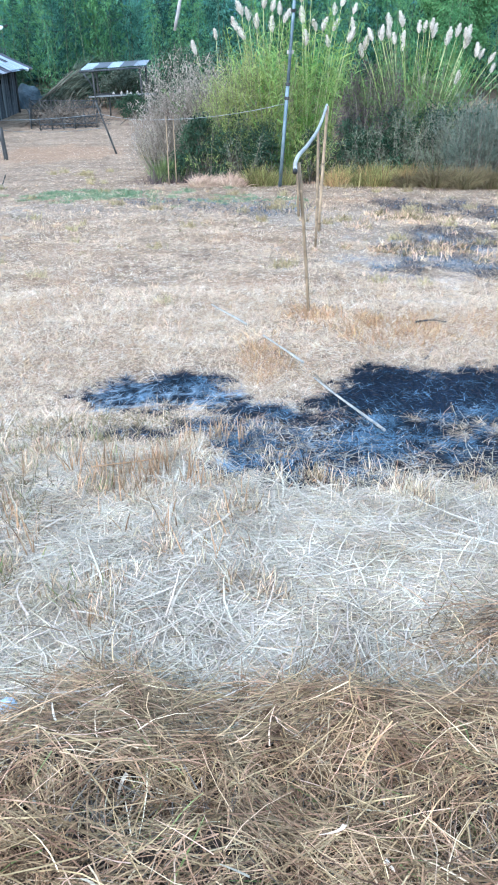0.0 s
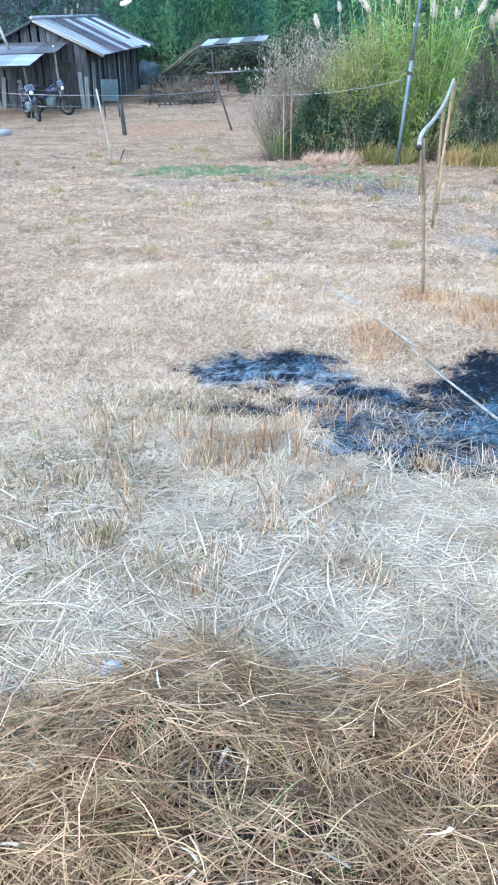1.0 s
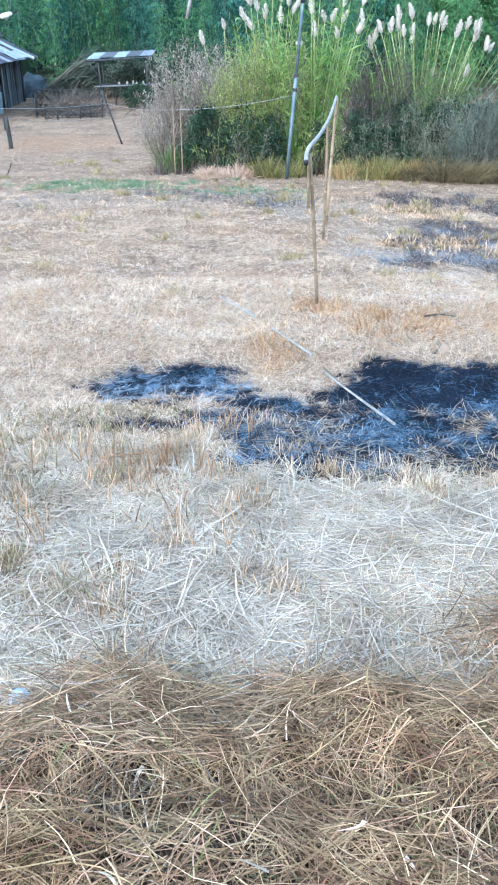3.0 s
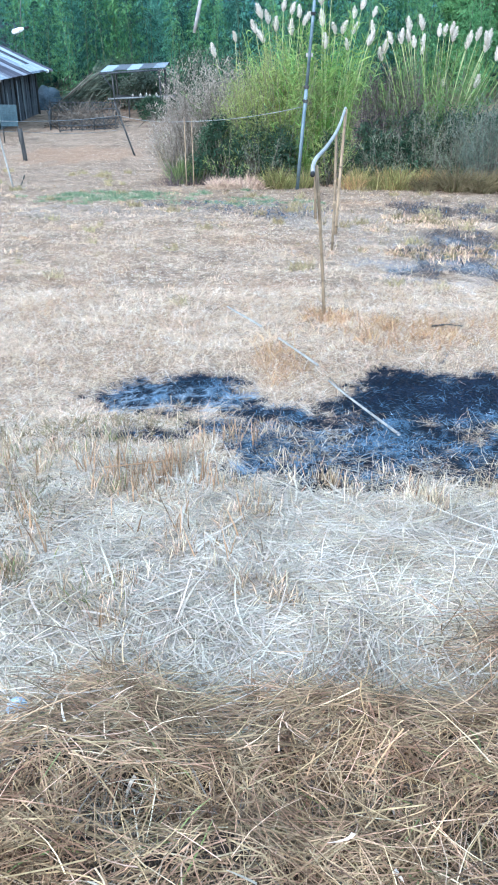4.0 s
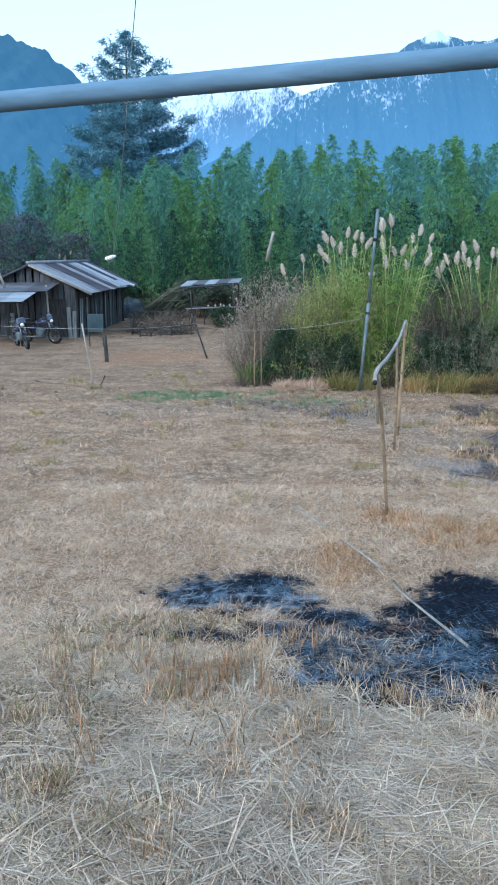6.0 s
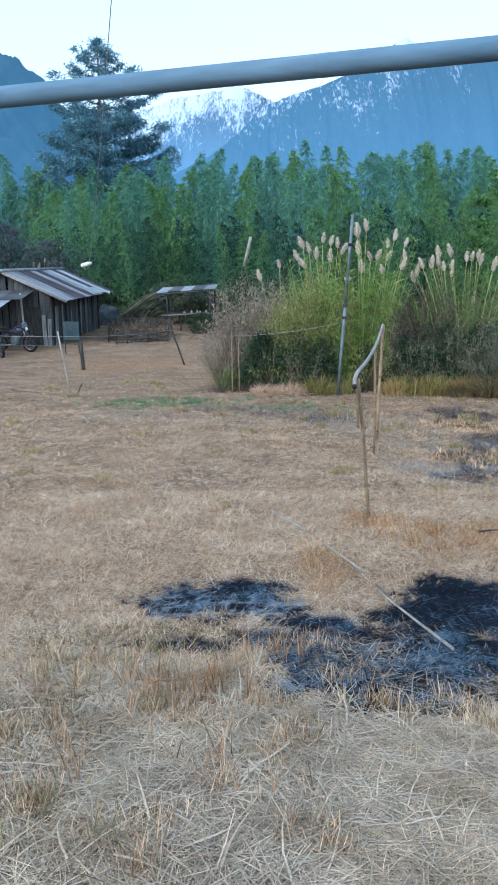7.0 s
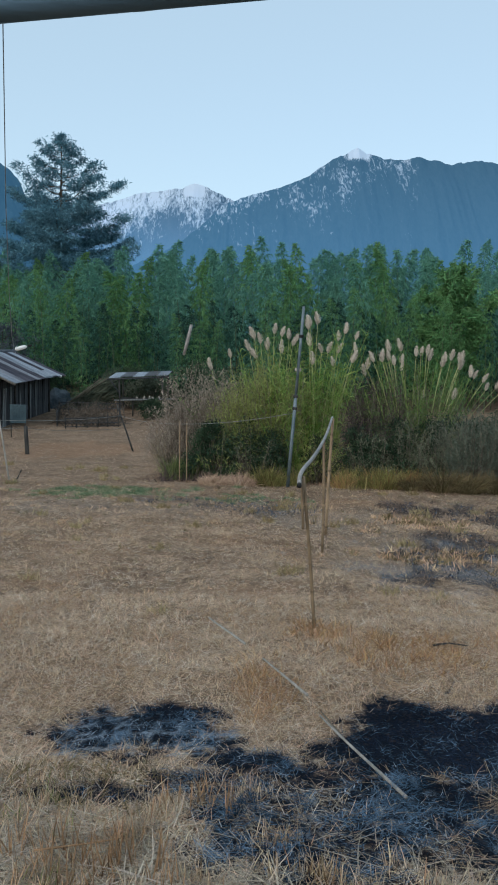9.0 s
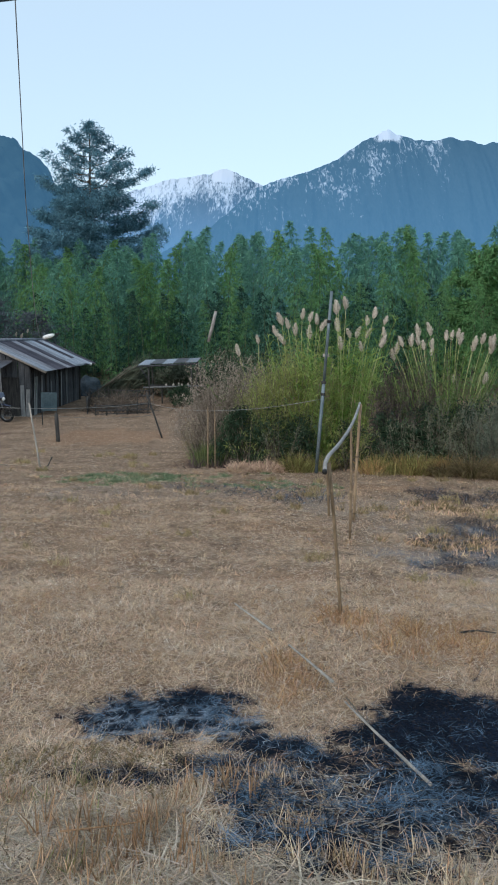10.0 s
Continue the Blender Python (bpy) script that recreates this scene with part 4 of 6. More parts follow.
for x, y, rx, ry, h, lab, n in (
        (-.05, 16.0, .4, .35, 1.05, "dark green low bush under the feathery shrubs", 3000),
        (.2, 15.75, .5, .35, 1.25, "dark green low bush under the feathery shrubs", 4200),
        (.85, 15.7, .5, .35, 1.3, "dark green low bush under the feathery shrubs", 4200),
        (1.45, 15.65, .45, .35, 1.15, "dark green low bush under the reeds", 3600),
        (2.5, 15.9, .5, .3, .95, "dark green low bush under the reeds", 2600),
        (3.3, 15.6, .55, .35, 1.2, "dense dark green shrub beside the reeds", 4600),
        (4.05, 15.7, .6, .4, 1.35, "dense dark green shrub beside the reeds", 5200),
        (4.9, 15.8, .6, .4, 1.45, "dense dark green shrub beside the reeds", 5200),
        (5.8, 15.9, .7, .5, 1.7, "dense dark green shrub beside the reeds", 5200),
        (6.9, 15.9, .8, .6, 1.7, "dense dark green shrub beside the reeds", 5200)):
    shrub(x, y, rx, ry, h, int(x * 10 + 90), M_SHRUB, lab, n)


def grass_stand(x0, x1, y0, y1, n, height, material, label, seed, lean=.4):
    """Tall grass in uneven tussocks."""
    r = np.random.default_rng(seed)
    k = max(6, int((x1 - x0) * 9))
    tx, ty, ts = r.uniform(x0, x1, k), r.uniform(y0, y1, k), r.uniform(.55, 1.1, k)
    own = r.integers(0, k, n)
    dx, dy = r.normal(size=n) * .085, r.normal(size=n) * .07
    x, y = tx[own] + dx, ty[own] + dy
    b = np.stack([x, y, ground_z(x, y) - .01], -1)
    way = np.stack([dx * 2.4 + r.normal(size=n) * lean * .7, dy * 2.4 + r.normal(size=n) * lean * .7, np.ones(n)], -1)
    ob = part("tall_grass", mesh_np("tall_grass", *strips(b, way, height * ts[own] * r.uniform(.4, 1, n), r.uniform(.006, .015, n), r.uniform(.05, .45, n), 3, taper=.1)), material)
    return tagged(ob, label, "grass", kind="stuff")


grass_stand(2.6, 4.4, 14.85, 15.35, 3600, .68, M_OLIVEGRASS, "olive-yellow tall grass along the thicket's foot", 61)
grass_stand(2.7, 4.6, 14.75, 15.2, 2000, .6, M_ORANGE, "orange-tipped dry grass among the olive grass", 66)
grass_stand(1.25, 2.0, 15.05, 15.5, 1500, .65, M_OLIVEGRASS, "yellowish grass around the steel pole", 64)
grass_stand(-1.0, -.3, 15.9, 16.5, 1500, .75, M_MEADOW, "green grass bank at the thicket's edge", 68, .3)
grass_stand(-.2, 1.7, 15.0, 15.5, 3600, .42, M_PINKGRASS, "pinkish dry grass fringe before the shrubs", 63, 1.0)
grass_stand(-.9, 2.2, 15.5, 16.3, 1200, .5, M_SHRUB_BROWN, "brown withered grass under the shrubs", 65, .5)
grass_stand(5.6, 7.6, 14.2, 14.8, 2600, .6, M_SEDGE, "yellow-brown tall grass along the thicket's foot", 62)


def tussock(x, y, rad, height, n, seed):
    """A dome of long arching sedge blades."""
    r = np.random.default_rng(seed)
    az = r.uniform(0, 6.28, n)
    d = r.random(n) ** .7
    b = np.stack([np.cos(az) * d * rad * .45, np.sin(az) * d * rad * .35, np.zeros(n)], -1)
    way = np.stack([np.cos(az) * (.25 + .75 * d), np.sin(az) * (.25 + .75 * d), np.full(n, 1.25)], -1)
    ob = part("sedge_tussock", mesh_np("sedge_tussock", *strips(b, way, height * r.uniform(.7, 1.35, n), r.uniform(.006, .013, n), r.uniform(.3, .85, n), 4, taper=.1, bend=r.normal(size=n) * .12)), M_SEDGE, at=pose(x, y, gz(x, y) - .01))
    return tagged(ob, "rounded brown sedge tussock with arching blades", "grass", "sedge tussocks", kind="stuff")


for k, (x, y, rad, h) in enumerate(((4.85, 14.5, .55, .72), (5.35, 14.4, .5, .66), (4.3, 14.7, .35, .5), (5.95, 14.5, .5, .6))):
    tussock(x, y, rad, h, 900, 160 + k)


# ---- poles, pipe and wires ----
def cane(name, label, a, b, r, material=None, joints=.28, category="pole", group="", swell=1.14, bow=.004):
    """A bamboo cane with swollen nodes."""
    a, b = np.array(a, float), np.array(b, float)
    L = np.linalg.norm(b - a)
    d = (b - a) / L
    off = rng.normal(size=3) * bow * L
    spot = lambda q: d * q + off * math.sin(q / L * 3.14159)
    e = thing(name, label, category, group, at=pose(*a))
    q = np.linspace(0, L, max(6, int(L / .25)))
    part("cane", smooth(mesh_np("cane", *tubes([[spot(v) for v in q]], [np.linspace(r, r * .93, len(q))], 12))), material or M_BAMBOO_DRY, e)
    k = joints * .6
    while k < L - .03:
        ring = [spot(k + v) for v in (-.014, -.006, 0, .006, .014)]
        part("node", smooth(mesh_np("node", *tubes([ring], [np.array([.985, .5 + swell / 2, swell, .5 + swell / 2, .985]) * r * (1 - .07 * k / L)], 12))), material or M_BAMBOO_DRY, e)
        k += joints * rng.uniform(.85, 1.1)
    return e


def pole_foot(x, y):
    return (x, y, gz(x, y) - .06)


cane("bamboo_pole", "upright dry bamboo pole holding up a grey pipe", pole_foot(1.245, 5.95), (1.085, 5.80, 1.06), .0155, group="pipe supports")
cane("bamboo_pole", "short dry bamboo cane lashed beside the first pole", (1.098, 5.80, .62), (1.068, 5.765, 1.04), .0115, group="pipe supports")
cane("bamboo_pole", "upright dry bamboo pole holding up a grey pipe", pole_foot(1.68, 8.85), (1.67, 9.0, .98), .018, group="pipe supports")
cane("bamboo_pole", "upright dry bamboo pole holding up a grey pipe", pole_foot(1.90, 10.15), (1.95, 10.2, 1.15), .022, group="pipe supports")
pipe = thing("water_pipe", "bent grey plastic pipe resting on bamboo poles", "pipe", at=pose(1.036, 5.66, 1.05))
pl = np.array([(1.036, 5.62, 1.02), (1.045, 5.72, 1.07), (1.09, 5.9, 1.105), (1.25, 6.6, 1.09), (1.5, 7.9, 1.06), (1.72, 9.1, 1.05), (1.93, 10.2, 1.13), (1.96, 10.35, 1.15)])
tt = np.linspace(0, 7, 40)
pl = np.stack([np.interp(tt, range(8), pl[:, k]) for k in range(3)], -1)
pl[2:-2] = (pl[:-4] + pl[1:-3] + pl[2:-2] + pl[3:-1] + pl[4:]) / 5
part("pipe", smooth(mesh_np("pipe", *tubes([pl - np.array([1.036, 5.66, 1.05])], [.0175], 12))), M_PVC, pipe)
# The mouth is capped; black colour replaces the shade inside the pipe.
ring = tubes([np.array([(1.034, 5.605, 1.012), (1.037, 5.63, 1.025)]) - np.array([1.036, 5.66, 1.05])], [.0195], 12)
part("open_end", smooth(mesh_np("open_end", *ring)), M_BLACK, pipe, "closed black ring, the pipe mouth's shade as colour")

steel = thing("steel_pole", "leaning galvanised steel pole with wire clamps", "pole", at=pose(*pole_foot(1.74, 14.95)))
o = np.array(pole_foot(1.74, 14.95))
top = np.array((1.965, 14.95, 2.98))
part("shaft", smooth(mesh_np("shaft", *tubes([np.array([o, o + (top - o) * .52]) - o], [.036], 10))), M_STEEL, steel)
part("upper_shaft", smooth(mesh_np("upper_shaft", *tubes([np.array([o + (top - o) * .5, top]) - o], [.03], 10))), M_STEEL, steel)
for f in (.515, .45, .84):
    c = (top - o) * f
    part("clamp", box(.09, .08, .06, .01, tuple(c)), M_BLACK if f > .8 else M_POST, steel)
part("cross_arm", box(.13, .03, .07, .01, tuple((top - o) * .66)), M_PALEPOST, steel, "short pale wooden arm")


def wire(name, label, pts, r=.006, sag=.05, material=None, category="wire", group=""):
    lines = []
    for a, b in zip(pts, pts[1:]):
        a, b = np.array(a, float), np.array(b, float)
        q = np.linspace(0, 1, 9)[:, None]
        lines.append(a + (b - a) * q - np.array([0, 0, sag]) * (4 * q * (1 - q)))
    ob = part(name, mesh_np(name, *tubes(lines, [r] * len(lines), 5)), material or M_WIRE)
    return tagged(ob, label, category, group)


def stake(name, label, foot, head, r, material, group="fence posts", category="post"):
    e = thing(name, label, category, group, at=pose(*foot))
    f, h = np.array(foot), np.array(head)
    s = np.linspace(0, 1, 5)[:, None]
    wob = rng.normal(size=(5, 3)) * r * .12
    part("shaft", smooth(mesh_np("shaft", *tubes([(h - f) * s + wob], [np.array([1.05, 1, .98, 1, .93]) * r], 7))), material, e)
    return e


stake("fence_post", "short dark charred fence post in the field", (-5.25, 21.1, gz(-5.25, 21.1) - .1), (-5.27, 21.1, -.22), .06, M_POST)
stake("fence_post", "thin bleached wooden stake carrying the fence wire", (-4.1, 15.4, gz(-4.1, 15.4) - .1), (-4.32, 15.45, .62), .019, M_PALEPOST)
stake("fence_post", "thin leaning stake beside the path", (-2.33, 22.25, gz(-2.33, 22.25) - .1), (-2.85, 22.3, .35), .028, M_POST)
stake("fence_post", "thin stake in front of the shrubs", (-.52, 15.4, gz(-.52, 15.4) - .1), (-.53, 15.4, .57), .011, M_BAMBOO_DRY)
stake("fence_post", "thin stake in front of the shrubs", (-.37, 15.4, gz(-.37, 15.4) - .1), (-.38, 15.4, .57), .011, M_BAMBOO_DRY)
stake("forked_twig", "small forked stick stuck in the ground", (-3.95, 15.3, gz(-3.95, 15.3) - .03), (-3.82, 15.3, gz(-3.95, 15.3) + .24), .014, M_POST, "", "stick")
wire("fence_wire", "slack fence wire strung between the posts", [(-9.6, 20.2, .25), (-4.32, 15.45, .5), (-2.75, 22.3, .02), (-.53, 15.4, .5), (1.82, 14.95, .82)], .005, .06, M_STONE)
wire("fence_wire", "slack fence wire strung between the posts", [(-9.6, 20.2, -.05), (-5.3, 21.1, -.28), (-2.7, 22.25, -.35)], .006, .08)
# lamp on its cable and the white sleeve
LAMP = np.array((-1.80, 8.0, 2.05))
wire("power_cable", "thin dark cable hanging from the eaves to the lamp", [(.66, -.77, 4.55), (.42, 0, 4.05), (.1, 1.0, 3.47), (-.19, 1.95, 3.01), (-.465, 2.9, 2.63), (-.73, 3.85, 2.34), (-.99, 4.8, 2.14), (-1.24, 5.75, 2.03), (-1.5, 6.7, 2.0), tuple(LAMP + [-.05, 0, .02])], .0018, .0, M_CABLE, "cable")
wire("power_cable", "thin dark cable running on from the lamp", [tuple(LAMP + [.08, .02, .0]), (.13, 6.0, 2.29), (1.965, 14.9, 2.75)], .0011, .12, M_BLACK, "cable")
lamp = thing("outdoor_lamp", "small white outdoor lamp hanging on a cable", "lamp", at=pose(*LAMP, 0, -16, 25))
hd = tubes([np.array([(-.085, 0, 0), (-.07, 0, 0), (.0, 0, .0), (.05, 0, 0), (.08, 0, 0)])], [np.array([.016, .03, .033, .028, .012])], 12)
part("housing", smooth(mesh_np("housing", *hd)), M_WHITE, lamp, at=Matrix.Diagonal((.78, .7, .7, 1)))
part("socket", smooth(mesh_np("socket", *tubes([np.array([(.075, 0, 0), (.115, 0, 0)])], [.011], 8))), M_BLACK, lamp, "black socket")
sl = thing("cable_sleeve", "white plastic tube hanging on the cable", "tube", at=pose(.08, 6.0, 2.03))
part("tube", smooth(mesh_np("tube", *tubes([np.array([(0, 0, 0), (.02, 0, .08), (.04, 0, .16), (.06, 0, .25)])], [np.array([.012, .014, .014, .0125])], 10))), M_PVC, sl)

# bamboo rail in front of the eye
RAIL_Y, RAIL_Z, RAIL_SY, RAIL_SZ, RAIL_R = .342, 2.295, -.2, .032, .0147
rail = cane("bamboo_rail", "bamboo rail across the view, haze blue put into its colour", (-2.4, RAIL_Y - 2.4 * RAIL_SY, RAIL_Z - 2.4 * RAIL_SZ), (2.6, RAIL_Y + 2.6 * RAIL_SY, RAIL_Z + 2.6 * RAIL_SZ), RAIL_R, M_RAIL, .24, "rail", "", 1.015, 0)
for sx in (-2.35, 2.55):
    stake("rail_post", "rough wooden post carrying the bamboo rail", (sx, RAIL_Y + sx * RAIL_SY + .06, gz(sx, .3) - .1), (sx, RAIL_Y + sx * RAIL_SY + .06, RAIL_Z + sx * RAIL_SZ + .15), .05, M_POST, "rail posts")


# ---- shack ----
def corrugated(name, u0, u1, corners, material, parent, wave=.076, amp=.012, label=""):
    """A sheet between four corners (a, b along the eave; d, c along the ridge), with waves running from eave to ridge."""
    a, b, c, d = (np.array(p, float) for p in corners)
    L = np.linalg.norm(b - a)
    n = max(4, int((u1 - u0) * L / wave * 4))
    u = np.linspace(u0, u1, n + 1)
    nrm = unit(np.cross(b - a, d - a))
    up = nrm if nrm[2] > 0 else -nrm
    V = []
    for v in np.linspace(0, 1, 4):
        p = (a + (b - a) * u[:, None]) * (1 - v) + (d + (c - d) * u[:, None]) * v
        V.append(p + up * (amp * np.sin(u * L / wave * 2 * math.pi))[:, None] + up * rng.normal() * .006)
    for v in (1, 0):
        p = (a + (b - a) * u[:, None]) * (1 - v) + (d + (c - d) * u[:, None]) * v
        V.append(p + up * (amp * np.sin(u * L / wave * 2 * math.pi) - .004)[:, None])
    V = np.concatenate(V)
    k = np.concatenate([np.arange(n) + r * (n + 1) for r in (0, 1, 2, 4)])
    return part(name, mesh_np(name, V, np.stack([k, k + 1, k + n + 2, k + n + 1], -1)), material, parent, label)


def shack():
    e = thing("shack", "weathered plank shack with a streaked corrugated tin roof", "house", at=pose(-10.1, 32.5, -1.2))
    o = np.array([-10.1, 32.5, -1.2])
    T = lambda *p: tuple(np.array(p) - o)
    xr, xl, ridge_x, zr, ze = -7.62, -12.6, -10.08, 1.74, .62
    y0, y1 = 28.5, 37.3
    # roof: sheets side by side along the eave
    n = 11
    tints = [M_TINPALE, M_TIN, M_TINRUST, M_TINRUST, M_TIN, M_TINRUST, M_TINPALE, M_TINPALE, M_TINRUST, M_TINPALE, M_TINRUST]
    for k in range(n):
        corrugated("roof_sheet", k / n - .004, (k + 1) / n + .004, [T(xr, y0, ze), T(xr, y1, ze), T(ridge_x, y1, zr + .012 * (k % 2)), T(ridge_x, y0, zr + .012 * (k % 2))], tints[k], e)
        corrugated("roof_sheet", k / n - .004, (k + 1) / n + .004, [T(xl, y0, ze), T(xl, y1, ze), T(ridge_x, y1, zr + .012 * (k % 2)), T(ridge_x, y0, zr + .012 * (k % 2))], tints[(k * 3) % n], e)
    part("ridge_cap", smooth(mesh_np("ridge_cap", *tubes([np.array([T(ridge_x, y0 - .05, zr + .03), T(ridge_x, y1 + .05, zr + .03)])], [.07], 8))), M_TIN, e)
    corrugated("roof_patch", 0, 1, [T(xr - .02, y0 + 4.6, ze + .06), T(xr - .02, y0 + 7.2, ze + .06), T(xr - .5, y0 + 7.2, ze + .30), T(xr - .5, y0 + 4.6, ze + .30)], M_TINPALE, e, label="pale sheet patched over the eave")
    # plank walls
    def plank(xa, ya, za, zb, turn, w=.22):
        part("plank", box(w, .03, zb - za, .004, (0, 0, (zb - za) / 2), jit=.006), M_BOARD, e, at=pose(*T(xa, ya, za), rng.normal() * .8, rng.normal() * .8, turn))
    xw, xwl, yf, yb = xr - .8, xl + .5, y0 + .35, y1 - .3
    y = yf
    while y < yb:
        plank(xw, y, -1.25, .62, 90)
        plank(xwl, y, -1.25, .62, 90)
        y += .245
    x = xwl
    while x < xw:
        t = 1 - abs(x - ridge_x) / (xr - ridge_x)
        plank(x, yf - .05, -1.25, ze + .02 + t * (zr - ze) - .08, 0)
        plank(x, yb + .05, -1.25, ze + .02 + t * (zr - ze) - .08, 0)
        x += .245
    part("inner_floor", box(xw - xwl, yb - yf, .08, .01, T((xw + xwl) / 2, (yf + yb) / 2, -1.2)), M_BOARD, e)
    for px, py in ((xw + .05, yf), (xw + .05, yf + 2.2), (xw + .05, yf + 4.4), (xw + .05, yb)):
        part("wall_post", smooth(mesh_np("wall_post", *tubes([np.array([T(px, py, -1.3), T(px + .02, py, ze + .05)])], [.055], 7))), M_POST, e)
    for yy in (y0, y1):
        for sx in (xr, xl):
            part("barge_board", mesh_np("barge_board", *tubes([np.array([T(sx, yy, ze - .05), T(ridge_x, yy, zr - .05)])], [.05], 4)), M_PALEPOST if sx == xr else M_BOARD, e)
    # No opening here: a solid panel carries the doorway's shade as dark colour.
    part("doorway", box(.7, .04, 1.55, .01, T(-9.1, yf - .085, -.42)), M_POST, e, "solid dark panel, the doorway's inner shade as colour")
    for k, (px, pz, ph) in enumerate(((-8.62, -1.2, 1.25), (-8.46, -1.2, 1.1), (-12.05, -1.2, 1.15), (-11.86, -1.2, 1.25), (-11.68, -1.2, 1.1), (-10.9, -1.2, 1.0))):
        part("loose_board", box(.16, .03, ph, .004, (0, 0, ph / 2), jit=.006), M_PALEBOARD, e, "pale greyed board", at=pose(*T(px, yf - .12, pz), 0, rng.normal() * 2.5, 0))
    for k, py in enumerate((yf + .5, yf + .75, yf + 1.6, yf + 3.1, yf + 4.6, yf + 5.6)):
        part("loose_board", box(.15, .03, 1.55, .004, (0, 0, .78), jit=.006), M_PALEBOARD, e, "pale greyed board", at=pose(*T(xw + .045, py, -1.2), rng.normal() * 2, 0, 90))
    # lean-to
    for a, b, za, zb, xa, xb, m in ((y0 + .2, 27.0, .98, .72, -12.3, -8.95, M_TIN), (27.15, 25.5, .70, .42, -12.4, -9.35, M_TINPALE)):
        for k in range(4):
            corrugated("awning_sheet", k / 4, (k + 1) / 4 + .01, [T(xa, b, zb), T(xb, b, zb + .04), T(xb, a, za + .04), T(xa, a, za)], m, e)
    for px, py, pt in ((-12.3, 25.6, .40), (-9.45, 25.6, .44), (-9.15, 27.9, .95), (-10.9, 25.6, .42)):
        part("awning_post", smooth(mesh_np("awning_post", *tubes([np.array([T(px, py, -1.25), T(px - .08, py, pt)])], [.04], 7))), M_PALEPOST if px == -9.15 else M_POST, e)
    part("awning_beam", smooth(mesh_np("awning_beam", *tubes([np.array([T(-12.5, 25.6, .37), T(-9.3, 25.6, .41)])], [.035], 7))), M_POST, e)
    st = np.array([T(-10.72, 27.6, .85), T(-11.06, 27.6, 1.85)])
    part("roof_pole", smooth(mesh_np("roof_pole", *tubes([st], [.05], 7))), M_PALEPOST, e, "pale stick poking up over the roof")
    bulb = bmesh.new()
    bmesh.ops.create_uvsphere(bulb, u_segments=10, v_segments=6, radius=.075)
    bmesh.ops.translate(bulb, vec=T(xr - .02, y1 - 1.0, ze - .02), verts=bulb.verts)
    part("eave_bulb", bulb, M_WHITE, e, "white bulb under the eave")
    return e


shack()
panel = thing("tin_panel", "faded blue-grey sheet standing on two stakes near the shack", "panel", at=pose(-6.85, 26, gz(-6.85, 26), 0, 0, 8))
part("sheet", box(.55, .03, .66, .006, (0, 0, .83), jit=.01), M_TARP, panel)
for sx in (-.24, .24):
    part("leg", smooth(mesh_np("leg", *tubes([np.array([(sx, .03, -.05), (sx, .03, 1.1)])], [.02], 6))), M_POST, panel)
heap = bmesh.new()
bmesh.ops.create_icosphere(heap, subdivisions=4, radius=1)
for v in heap.verts:
    v.co *= 1 + .16 * noise.noise(v.co * 2.2) + .05 * noise.noise(v.co * 7)
    v.co.z = max(v.co.z, -.12)
bmesh.ops.scale(heap, vec=(.85, .7, 1.0), verts=heap.verts)
tagged(part("tarpaulin", heap, M_COVER, at=pose(-8.5, 39.6, gz(-8.5, 39.6))), "dark bluish tarpaulin humped over stored goods beside the shack", "tarpaulin")
col = thing("concrete_post", "white concrete post on a stone footing", "post", at=pose(-9.13, 20.9, gz(-9.13, 20.9)))
part("shaft", box(.3, .3, 1.55, .02, (0, 0, .78)), M_CONCRETE, col)
part("footing", box(.9, .8, .14, .03, (.1, 0, .05)), M_STONE, col)


def torus(R, r, n=20, m=7):
    bm = bmesh.new()
    vs = [[bm.verts.new(((R + r * math.cos(j * 6.2832 / m)) * math.cos(i * 6.2832 / n), r * math.sin(j * 6.2832 / m), (R + r * math.cos(j * 6.2832 / m)) * math.sin(i * 6.2832 / n))) for j in range(m)] for i in range(n)]
    for i in range(n):
        for j in range(m):
            bm.faces.new((vs[i][j], vs[(i + 1) % n][j], vs[(i + 1) % n][(j + 1) % m], vs[i][(j + 1) % m]))
    return bm


